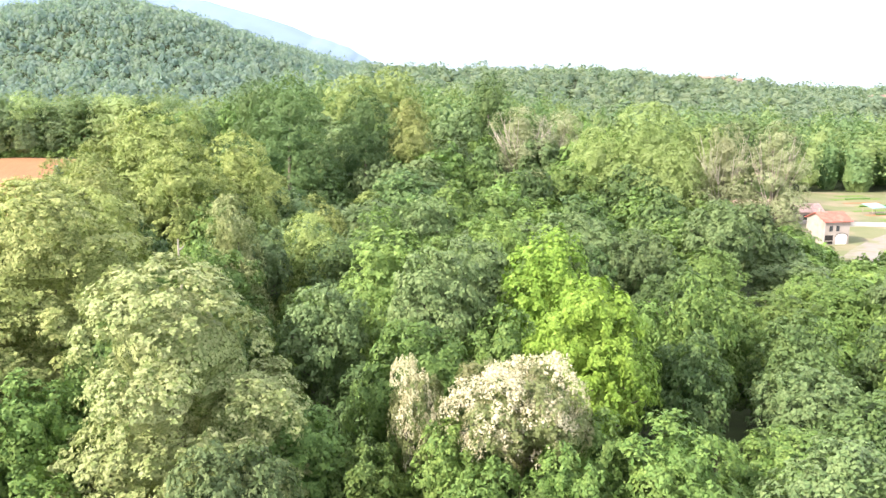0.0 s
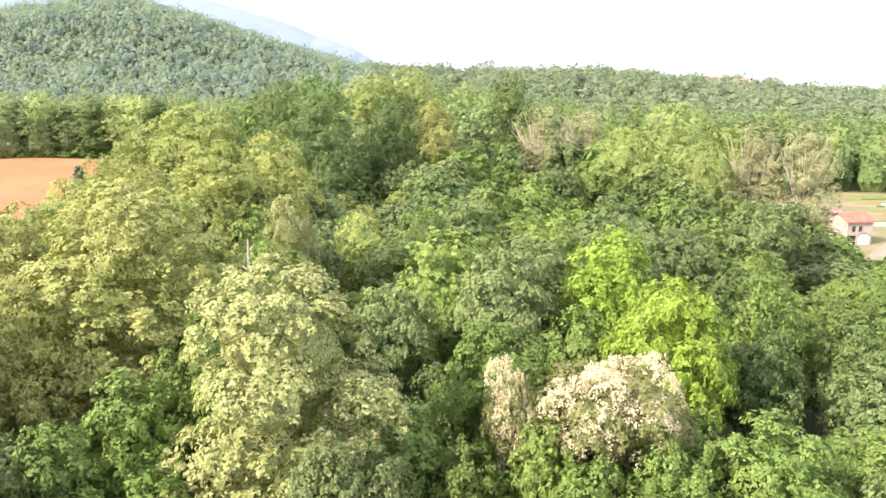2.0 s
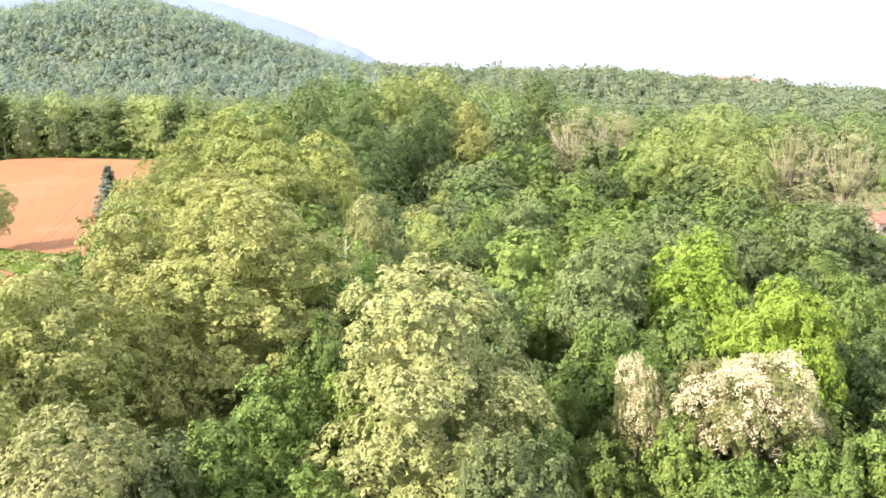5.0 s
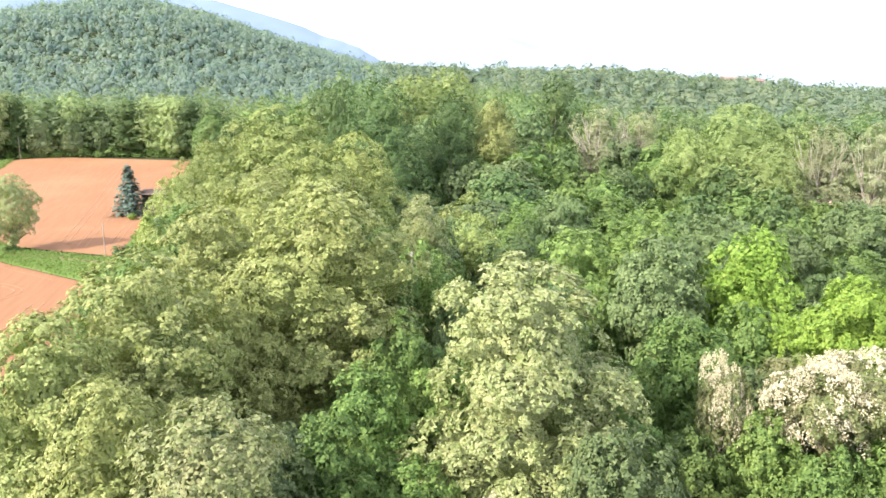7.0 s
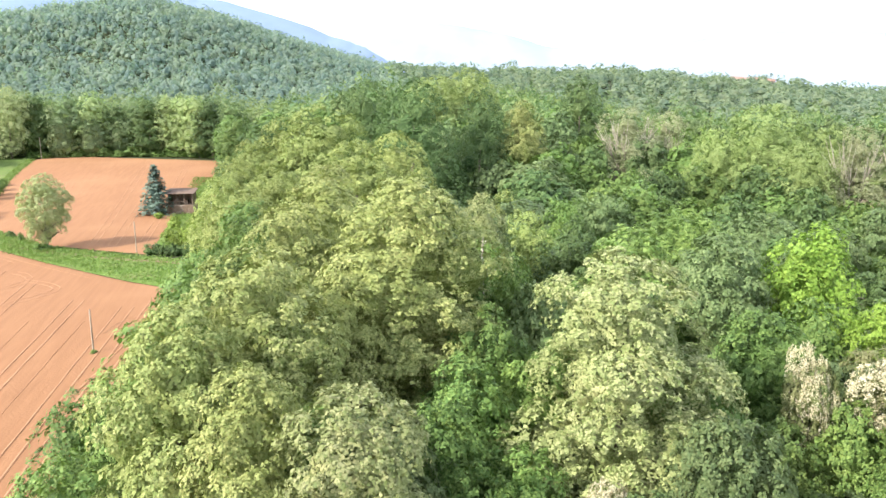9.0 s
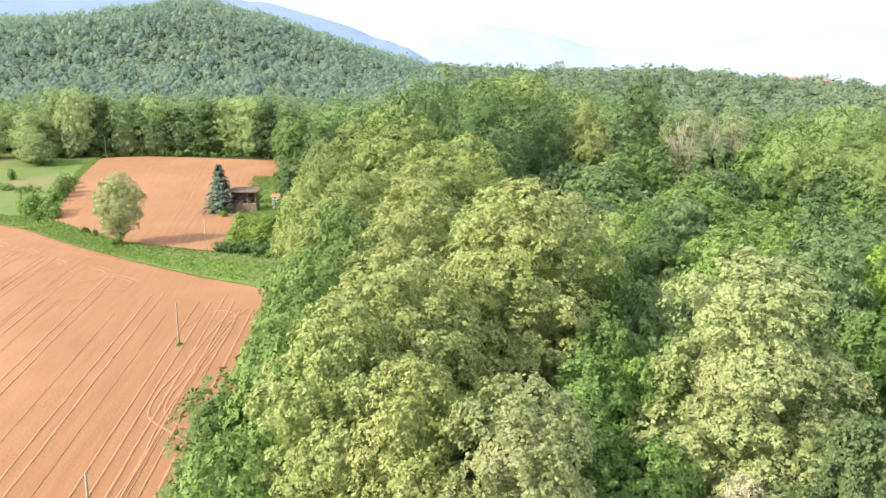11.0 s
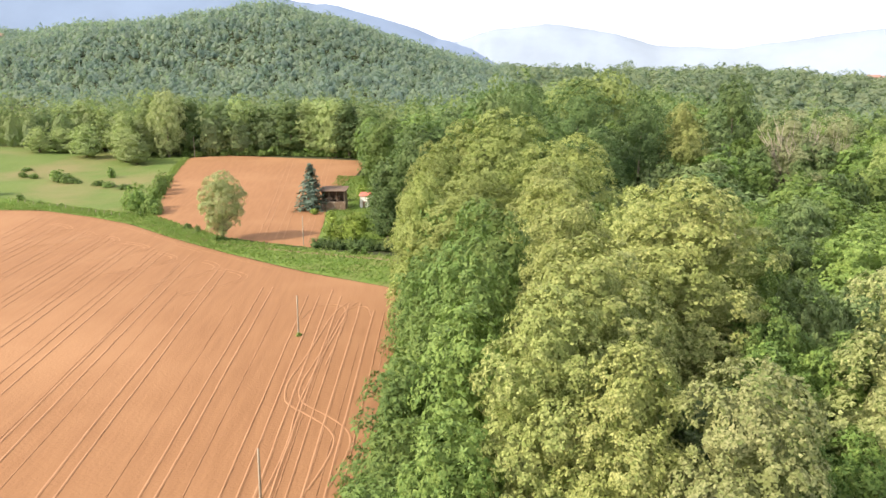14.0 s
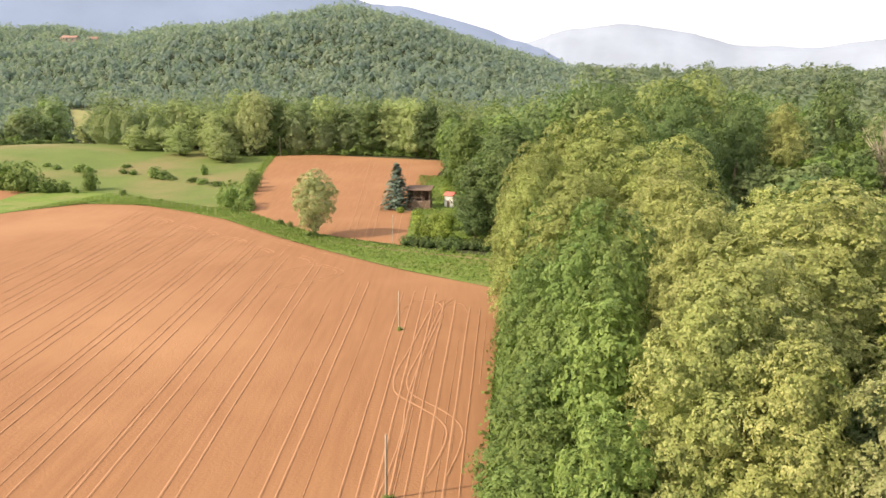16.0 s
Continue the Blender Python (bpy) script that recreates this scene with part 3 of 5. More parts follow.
feature("silver", -12.2, 32, 25.6, 5.3, name="silver_tree")
feature("silver", -24.7, 21.0, 22.4, 4.0, name="silver_tree")
for x, y, h, r in ((-24.2, 42.5, 28.0, 5.9), (-31.0, 31.5, 26.0, 4.8), (-33.0, 26.5, 24.4, 3.6), (-32.0, 45, 26.4, 4.2), (-26, 53.5, 26.4, 4.4),
                   (-33, 60, 25.8, 4.8), (-29.5, 24.0, 22.6, 3.2), (-34, 70, 26.5, 4.6)):
    feature("pale", x, y, h, r, name="silver_tree", group="pale trees at the wood's edge")
for x, y, h, r in ((-37.6, 52, 23.6, 3.8), (-41.8, 54, 20.5, 3.4), (-38.0, 25, 18.0, 3.0), (-38.4, 35, 20.5, 3.4), (-38.6, 43, 22.0, 3.4), (-41.0, 45, 18.0, 3.0), (-40.5, 64, 23.0, 3.8)):
    feature("edge", x, y, h, r, name="edge_tree", group="trees along the field's edge")
for x, y, h, r in ((-41, 106, 32.0, 9.0), (-48, 113, 30.0, 7.4), (-34, 93, 27.6, 7.4), (-44.5, 90, 25.2, 6.4), (-30, 105, 28.0, 7.0), (-43.5, 76, 23.4, 6.0), (-51, 105, 26.5, 5.6), (-53.5, 112, 26.5, 5.0), (-51.5, 97, 25.0, 4.8), (-50.0, 86, 23.6, 4.4)):
    feature("beech", x, y, h, r, name="beech_tree", group="yellow-green trees along the field")
feature("oak", -29.3, 137.6, 36.6, 9.4, name="tall_oak", label="towering dark green oak above the wood")
feature("oak", -16, 148, 34.5, 7.0, name="tall_oak", label="tall dark green oak above the wood")
feature("silver", -18.4, 62.6, 24.8, 2.9, name="silver_tree")
feature("lime", 8.2, 55.5, 22.9, 3.6, name="lime_tree")
feature("lime", 9.0, 41.8, 22.7, 3.3, name="lime_tree")
feature("blossom", 4.0, 33.6, 20.0, 2.5, name="flowering_locust")
feature("blossom", -1.4, 35.0, 19.3, 1.1, name="flowering_locust")
feature("blossom", -14.5, 26.5, 15.6, 1.6, name="flowering_locust")
for x, y, h in ((2.0, 30.0, 17.0), (5.6, 30.2, 17.6), (0.2, 33.0, 17.2), (-3.6, 32.6, 16.6), (7.6, 33.0, 17.8), (3.8, 28.0, 16.2), (-16.5, 24.5, 15.4), (-17.0, 48.6, 21.6), (-19.8, 48.0, 21.8), (-18.4, 53.6, 22.2)):
    feature("green", x, y, h, 2.2, name="woodland_tree", group="trees of the wood")
for x, y, h, r in ((-20.5, 33.5, 19.5, 3.0), (-17.6, 28.5, 17.0, 2.4), (-21.8, 28.6, 19.0, 2.7), (-19.2, 39.5, 20.5, 2.8), (-27.8, 27.5, 19.5, 2.6), (-17.0, 36.0, 18.5, 2.4)):
    feature("green", x, y, h, r, name="woodland_tree", group="trees of the wood")
feature("pale", -27.6, 36.6, 23.4, 3.0, name="silver_tree", group="pale trees at the wood's edge")
feature("pale", -7, 150, 32.5, 5.0, name="silver_tree")
feature("poplar", -16, 238, 42.0, 10.0, "back", name="beech_tree", label="tall yellow-green tree above the wood")
feature("poplar", -28, 226, 39.5, 9.0, "back", name="beech_tree", label="tall yellow-green tree above the wood")
feature("oak", -40, 158, 36.0, 7.0, name="tall_oak", label="tall dark green oak above the wood")
feature("oak", 12, 190, 38.0, 7.0, name="tall_oak", label="tall dark green oak above the wood")
feature("grey", 17, 158, 30.6, 6.5, name="half_bare_tree")
feature("grey", 26, 162, 29.5, 5.0, name="half_bare_tree")
feature("grey", 54, 118, 29.2, 4.6, name="half_bare_tree")
feature("grey", 47, 122, 28.2, 4.4, name="half_bare_tree")
for x, y, h, r in ((37.5, 134, 31.4, 9.4), (47, 131, 28.4, 7.0), (28.5, 134, 27.6, 7.0), (37, 120, 25.0, 6.6)):
    feature("poplar", x, y, h, r, name="poplar_tree", label="rounded yellow-green poplar with dense foliage")
feature("olive", -113, 156.5, 16.6, 4.5, detail="near", name="field_willow", label="lone olive-green willow on the verge between fields")


# ---- the main wood: trees fill the land between the fields and the hills ----
def spread_points(rng, n, x0, x1, y0, y1, gap, keep):
    """Points at random, at least gap(x, y) apart, where keep(x, y) holds."""
    pts, cell, bins = [], 12.0, {}
    for _ in range(n):
        x, y = rng.uniform(x0, x1), rng.uniform(y0, y1)
        if not keep(x, y):
            continue
        g = gap(x, y)
        i, j = int(x // cell), int(y // cell)
        near = (q for a in (-1, 0, 1) for b in (-1, 0, 1) for q in bins.get((i + a, j + b), ()))
        if all((x - qx) ** 2 + (y - qy) ** 2 > g * g for qx, qy in near):
            pts.append((x, y))
            bins.setdefault((i, j), []).append((x, y))
    return pts


CLEARING = [(76, 146), (86, 200), (112, 262), (230, 262), (230, 110), (100, 128)]


def edge_x(y):
    return float(np.interp(y, [p[1] for p in WOOD_EDGE] + [150, 300], [p[0] for p in WOOD_EDGE] + [-56, -118]))


def in_wood(x, y):
    if x < edge_x(y) + (2.6 if y < 40 else 5.0) or inside(x, y, CLEARING):
        return False
    if x > 0.66 * (y + 14) + 8:
        return False
    return all((x - a) ** 2 + (y - b) ** 2 > (0.55 * r + 1.3) ** 2 for a, b, r in TAKEN)


def canopy(x, y):
    """How high the wood's roof stands above sea level of the fields."""
    inland = x - edge_x(y)
    roof = np.interp(y, (0, 30, 60, 85, 112, 140, 200, 300), (15.5, 17.6, 20.0, 19.4, 18.2, 21.5, 25, 27))
    roof *= np.interp(inland, (2, 9, 20), (0.62, 0.88, 1.0))
    if 16.8 < math.degrees(math.atan2(x, y)) <= 26.0 and 88 < y < 175:      # trees before the barns, capped to fit the camera's sightlines
        roof = min(roof, 35.5 - 0.165 * math.hypot(x, y))
    if math.degrees(math.atan2(x, y)) > 26.0:      # low scrub towards the house, capped to fit the camera's view of it
        roof = min(roof, max(3.5, 32.2 - 0.2327 * y))
    return float(roof)


WOOD = np.random.default_rng(21)
for x, y in dense([(x + (3.0 if y < 40 else 5.4), y) for x, y in WOOD_EDGE[1:]], 4.3)[1:]:
    h = float(np.interp(y, (15, 50, 80, 116), (12, 14.5, 17, 18))) * WOOD.uniform(0.8, 1.2)
    feature("edge", x + WOOD.normal(0, 0.5), y, h, WOOD.uniform(2.7, 3.5), name="edge_tree", group="trees along the field's edge")
for x, y in spread_points(WOOD, 9000, -70, 150, 4, 205, lambda x, y: 5.0 if y < 34 else 5.6 if y < 60 else 6.4 if y < 110 else 7.6, in_wood):
    h = canopy(x, y) * WOOD.uniform(0.80, 1.13)
    pick = WOOD.uniform()
    if x < edge_x(y) + 9:
        plant("edge", x, y, h, WOOD.uniform(2.8, 3.8), detail_for(x, y), name="edge_tree", group="trees along the field's edge")
        continue
    if h < 7:
        plant("shrub", x, y, h, 0.62 * h, "back", name="scrub_bush", label="leafy green scrub bush before the house", group="scrub before the house")
        continue
    if h < 12:
        plant("edge", x, y, h, WOOD.uniform(2.8, 3.8), "back", name="scrub_tree", label="low leafy green scrub tree", group="scrub by the house")
        continue
    if y < 72 or x > 20:
        pick *= 0.88
    kind = "green" if pick < 0.50 else "deep" if pick < 0.69 else "bluish" if pick < 0.88 else "green"
    if x < -8 and 70 < y < 130 and pick < 0.4:
        kind = "beech"
    plant(kind, x, y, h, (2.9 if y < 60 else 3.6 if y < 110 else 4.6) * WOOD.uniform(0.85, 1.45), detail_for(x, y), name="woodland_tree", group="trees of the wood")


def stuff_wood(name, points, lumps, leaves, size, mat, label, seed, hs, rs, around=8, rings=6, shell=0.82, ragged=0.3, squat=False):
    """Far trees nobody could count: many leafy crowns in one mesh."""
    rng = np.random.default_rng(seed)
    models, top = [], 6.0 if squat else 16.0
    for i in range(9):
        own = np.random.default_rng([seed, i])
        shape = "dome" if squat else ("dome", "egg", "full")[i % 3]
        p, nn, c, _ = crown_points(own, shape, 4.0, 0.6, top, lumps, lumps * 4, leaves, ragged=ragged)
        vb, fb = inner_crown(own, shape, 4.0, 0.6, top, around, rings, shell)
        va, fa = tuft_faces(own, p, nn, size)
        models.append((np.vstack([va, vb]) / (4.0, 4.0, top), np.vstack([fa, fb + len(va)])))
    vs, fs, base = [], [], 0
    for x, y in points:
        v, f = models[rng.integers(0, 9)]
        a = rng.uniform(0, 2 * np.pi)
        turn = np.array(((math.cos(a), -math.sin(a), 0), (math.sin(a), math.cos(a), 0), (0, 0, 1)))
        k = rng.uniform(*rs)
        swell = 1 + 0.22 * noise.noise((x * 0.02, y * 0.02, seed)) + 0.12 * noise.noise((x * 0.07, y * 0.07, seed))
        vs.append((v @ turn.T) * (k, k, swell * rng.uniform(*hs) * (k if squat else 1)) + (x, y, land(x, y)))
        fs.append(f + base)
        base += len(v)
    return tagged(new(name, make_mesh(name, np.vstack(vs), np.vstack(fs), mat)), label, "woodland", kind="stuff")


FAR = np.random.default_rng(5)


def far_wood(x, y):
    az, r = math.degrees(math.atan2(x, y)), math.hypot(x, y)
    return y > 203 and r < 425 and -18 < az < 37 and x > edge_x(y) + 3 and not inside(x, y, CLEARING)


stuff_wood("far_woodland", spread_points(FAR, 9000, -150, 300, 203, 490, lambda x, y: 9.0, far_wood), 40, 400, 0.45, LEAF["far"],
           "mixed green woodland stretching to the ridge", 31, (17, 26), (4.6, 8.0), shell=0.75)


HAY = [(-300, 345), (-424, 506), (-466, 478), (-325, 325)]


def tree_line(x, y):
    az, r = math.degrees(math.atan2(x, y)), math.hypot(x, y)
    return -44 < az < -17 and 352 < r < 520 and y > 300 and not inside(x, y, HAY)


stuff_wood("woodland_behind_field", spread_points(FAR, 5000, -420, -90, 300, 500, lambda x, y: 9.4, tree_line), 30, 300, 0.62, LEAF["wood"],
           "green wood closing the far side of the fields", 33, (19, 28), (5.0, 8.0), shell=0.85)


def hillside(x, y):
    az, r = math.degrees(math.atan2(x, y)), math.hypot(x, y)
    return -52 < az < -6 and (480 if az < -14 else 422) < r < np.interp(az, RIDGE_AZ, RIDGE_R) + 25 and not inside(x, y, HAY)


def ridge(x, y):
    az, r = math.degrees(math.atan2(x, y)), math.hypot(x, y)
    return -6.3 < az < 36 and 420 < r < np.interp(az, RIDGE_AZ, RIDGE_R) + 25


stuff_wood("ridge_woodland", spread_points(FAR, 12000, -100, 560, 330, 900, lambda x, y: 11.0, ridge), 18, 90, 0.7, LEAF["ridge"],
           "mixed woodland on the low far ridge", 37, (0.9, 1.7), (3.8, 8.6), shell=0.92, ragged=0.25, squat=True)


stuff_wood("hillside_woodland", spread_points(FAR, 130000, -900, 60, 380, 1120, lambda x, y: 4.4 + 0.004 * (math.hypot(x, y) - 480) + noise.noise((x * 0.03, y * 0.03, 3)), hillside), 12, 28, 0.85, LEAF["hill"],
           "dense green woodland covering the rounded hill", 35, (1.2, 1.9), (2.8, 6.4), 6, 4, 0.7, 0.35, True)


def wood_below(x, y):
    return x > edge_x(y) + 4 and x < 70


stuff_wood("near_woodland", spread_points(FAR, 1500, -45, 70, -75, 4, lambda x, y: 7.5, wood_below), 30, 420, 0.6, LEAF["low"],
           "green wood stretching on below the flight", 39, (13, 17), (3.6, 5.2))



# ---- things ----
def part(name, bm, mat, parent, label=""):
    """Links a bmesh as one mesh object under a thing or under a part."""
    me = bpy.data.meshes.new(name)
    bm.to_mesh(me)
    bm.free()
    me.materials.append(mat)
    ob = new(name, me)
    ob.parent = parent
    return tagged(ob, label)


def box(x0, x1, y0, y1, z0, z1, bevel=0.0):
    bm = bmesh.new()
    bmesh.ops.create_cube(bm, size=1, matrix=Matrix.LocRotScale(((x0 + x1) / 2, (y0 + y1) / 2, (z0 + z1) / 2), None, (x1 - x0, y1 - y0, z1 - z0)))
    if bevel:
        bmesh.ops.bevel(bm, geom=bm.edges[:], offset=bevel, segments=1, affect='EDGES')
    return bm


def thing(name, x, y, turn=0.0, lift=0.0, label="", category="", group=""):
    root = new(name)
    root.matrix_basis = pose(x, y, land(x, y) + lift, 0, 0, turn)
    return tagged(root, label, category, group)


PLASTER = rough_material("cream plaster", (0.33, 0.285, 0.25), (0.40, 0.345, 0.305), 0.8, (0.27, 0.225, 0.19), 0.5, bump=0.2, dist=0.02)
ROOF_RED = rough_material("red roof tiles", (0.40, 0.10, 0.075), (0.50, 0.16, 0.12), 2.0, (0.44, 0.19, 0.145), 0.7, bump=0.5, dist=0.04)
ROOF_PINK = rough_material("faded pink roof tiles", (0.52, 0.33, 0.27), (0.64, 0.45, 0.38), 2.0, (0.34, 0.22, 0.18), 0.8, bump=0.5, dist=0.04)
ROOF_OLD = rough_material("weathered brown roof tiles", (0.27, 0.16, 0.125), (0.35, 0.22, 0.175), 2.0, (0.22, 0.15, 0.12), 0.8, bump=0.5, dist=0.04)
DARK = rough_material("near-black porch shade and trim", (0.02, 0.018, 0.016), (0.035, 0.03, 0.026), 2.0, bump=0)
BOARD = rough_material("weathered boards", (0.13, 0.085, 0.06), (0.24, 0.17, 0.12), 2.0, (0.32, 0.27, 0.22), 0.9, bump=0.4, dist=0.03)
GLASS = rough_material("window glass", (0.03, 0.035, 0.04), (0.06, 0.065, 0.07), 1.0, rough=0.15, bump=0)
TIMBER = rough_material("grey timber pole", (0.26, 0.21, 0.155), (0.38, 0.32, 0.25), 4.0, bump=0.3, dist=0.02)
TARP = rough_material("teal tarpaulin", (0.16, 0.34, 0.33), (0.26, 0.44, 0.42), 1.0, rough=0.6, bump=0.2)
CONCRETE = rough_material("pale concrete", (0.36, 0.33, 0.31), (0.44, 0.42, 0.39), 1.0, bump=0.2)


# ruts of the tractor in the ploughed fields
def rut(line, field, width=0.34, seed=0, lift=0.07, faint=1.0):
    """One wheel rut: a thrown-up ridge with a strip of shade-toned soil at its foot, along a line on the ground."""
    if len(line) < 3:
        return
    rng = np.random.default_rng(seed)
    p = dense([tuple(q) for q in line], 2.0)
    d = unit(np.gradient(p, axis=0))
    side = np.stack([-d[:, 1], d[:, 0]], -1)
    p = p + side * (np.convolve(rng.normal(0, 0.35, len(p) + 8), np.ones(9) / 9, "valid") * 0.25)[:, None]
    for name, off, w, hh, mat in (("ridge", 0.0, width, 0.045 * faint, RIDGE), ("furrow", -width * 0.8, width * 0.32, 0.02, RUT_SHADE)):
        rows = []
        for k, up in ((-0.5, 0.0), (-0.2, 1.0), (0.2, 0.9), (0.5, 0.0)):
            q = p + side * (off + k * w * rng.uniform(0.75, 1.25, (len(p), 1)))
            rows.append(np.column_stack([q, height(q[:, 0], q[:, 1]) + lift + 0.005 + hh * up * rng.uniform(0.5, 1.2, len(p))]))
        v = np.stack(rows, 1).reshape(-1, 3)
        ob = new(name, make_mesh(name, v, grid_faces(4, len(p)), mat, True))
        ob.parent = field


field = bpy.data.objects["ploughed_field"]
far_field = bpy.data.objects["far_ploughed_field"]
RUTS = np.random.default_rng(3)


def top_y(x):
    return float(np.interp(x, [p[0] for p in FIELD_TOP], [p[1] for p in FIELD_TOP]))


def rut_line(x0, short):
    slope = float(np.interp(x0, (-150, -110, -75, -60, -49), (-0.36, -0.316, -0.275, -0.215, -0.155)))
    pts, y = [], -25.0
    while y < 190:
        x = x0 + slope * (y - 45)
        if y > top_y(x) - short:
            break
        if x < edge_x(y) - 1.5:
            pts.append((x, y))
        y += 4
    return pts


seed = 0
for base, pair in ((-134.0, 1.8), (-125.5, 1.7), (-117.0, 1.8), (-108.5, 1.7), (-100.2, 1.8), (-92.5, 1.7), (-85.0, 1.8), (-76.8, 1.6), (-67.6, 1.5), (-60.4, 1.6), (-57.4, 1.4), (-54.6, 1.5), (-51.2, 1.4)):
    short = RUTS.uniform(6, 13)
    for k in (-0.5, 0.5):
        seed += 1
        pts = rut_line(base + k * pair, short)
        rut(pts, field, RUTS.uniform(0.15, 0.27), seed)
    for extra in RUTS.uniform(2.6, 6.4, 1):
        seed += 1
        rut(rut_line(base + extra, RUTS.uniform(5, 30)), field, RUTS.uniform(0.06, 0.11), seed, faint=0.5)
for off, cut in ((3.6, 9), (5.6, 22)):
    seed += 1
    line = rounded([(x + 0.25 * off, y - off) for x, y in FIELD_TOP[1:]])
    rut(line[cut:-4 - cut // 3], field, 0.13, seed, faint=0.45)
for k, (x, y) in enumerate(((-158, 166), (-146, 158), (-136, 152), (-124, 146), (-112, 136), (-99, 129), (-90, 123))):      # where the tractor swung round
    for off in (0.0, 1.7):
        seed += 1
        bend = [(x - 9 + off * 0.9, y - 16), (x - 3.5 + off, y - 6), (x - 2.4 + off * 0.7, y - 1 + off * 0.3), (x - 6.5 + (k % 3), y + 2.2 + off), (x - 12 + 2 * (k % 3), y + 4.0 + off)]
        rut(rounded(bend, 3), field, RUTS.uniform(0.12, 0.2), seed, faint=0.7)
LOOP = [(-54.1, 48), (-54.0, 53.2), (-54.4, 57.5), (-56, 60.3), (-59.3, 63.0), (-62.6, 65.3), (-63.9, 68), (-64.9, 72.3), (-65.4, 78.6), (-66.5, 88.4), (-68.2, 101.8), (-67.4, 106.8)]
rut(rounded(LOOP), field, 0.22, 501)
rut(rounded([(x + 1.6, y + 0.6) for x, y in LOOP]), field, 0.20, 502)
rut(rounded([(-57.0, 40), (-58.6, 55), (-61.0, 64), (-62.3, 72), (-63.9, 84), (-65.4, 98), (-66.5, 104), (-63.5, 106), (-61.5, 100)]), field, 0.2, 503)
rut(rounded([(-62.0, 78), (-64.0, 92), (-66.0, 103), (-69.5, 106.5), (-72.2, 104), (-72.0, 97)]), field, 0.18, 504)
for k, (a, b) in enumerate((((-92, 158), (-128, 296)), ((-93.8, 159), (-130, 296)), ((-99, 160), (-112, 205)), ((-101, 160), (-114, 206)), ((-105, 163), (-143, 290)), ((-107, 164), (-145, 290)), ((-120, 172), (-150, 240)), ((-122, 173), (-152, 240)))):
    rut(between(a, b, 12), far_field, 0.15, 600 + k, lift=0.215, faint=0.5)


def timber_pole(x, y, h, label, clod=True, lean=0.0):
    root = thing("timber_pole", x, y, label=label, category="pole", group="timber poles")
    root.rotation_euler[1] = radians(lean)
    me = tubes("shaft", [[(0, 0, -0.3, 0.13), (0.01, 0, h * 0.5, 0.115), (0, 0.01, h - 0.06, 0.095), (0, 0, h, 0.03)]], TIMBER, 8)
    new("shaft", me).parent = root
    part("cap", box(-0.05, 0.05, -0.05, 0.05, h - 0.02, h + 0.06, 0.02), TIMBER, root)
    return root


timber_pole(-69.8, 89.5, 6.0, "slim weathered timber pole standing in the ploughed field")
timber_pole(-56.6, 43.6, 6.1, "slim weathered timber pole standing in the ploughed field", lean=0.6)
timber_pole(-91.5, 153.5, 7.0, "grey timber pole beside the hedge corner")
timber_pole(-190.5, 294.0, 9.0, "grey timber pole before the far wood")
timber_pole(-320, 330, 11.0, "tall pale pole at the meadow's far side")
timber_pole(-258, 203, 6.5, "thin timber pole among the meadow shrubs")
plant("shrub", -69.6, 89.1, 0.45, 0.4, "far", "weed_clump", "small clump of weeds at the foot of a pole")
plant("shrub", -56.3, 43.3, 0.6, 0.5, "back", "weed_clump", "small clump of weeds at the foot of a pole")


def dead_snag(x, y, top):
    """A bare bleached trunk that stands out of the leaves, with broken stubs."""
    root = thing("dead_snag", x, y, label="bare bleached dead trunk standing out of the wood", category="dead tree")
    h = top - land(x, y)
    new("trunk", tubes("trunk", [[(0, 0, -0.3, 0.22), (0.15, 0.1, h * 0.6, 0.15), (-0.1, 0.05, h * 0.92, 0.09), (-0.05, 0, h, 0.05)]], DEADWOOD, 7)).parent = root
    for z, a, q in ((0.86, 0.4, 1.3), (0.90, 2.6, 1.1), (0.94, 4.3, 0.9), (0.82, 3.4, 1.5), (0.965, 1.2, 0.6), (0.78, 5.4, 1.6)):
        tip = (q * math.cos(a), q * math.sin(a), h * z + 0.55 * q)
        new("stub", tubes("stub", [[(-0.05, 0.05, h * z, 0.06), (0.5 * tip[0], 0.5 * tip[1], h * z + 0.2 * q, 0.045), (*tip, 0.015)]], DEADWOOD, 5)).parent = root


dead_snag(-18.9, 50.9, 23.6)


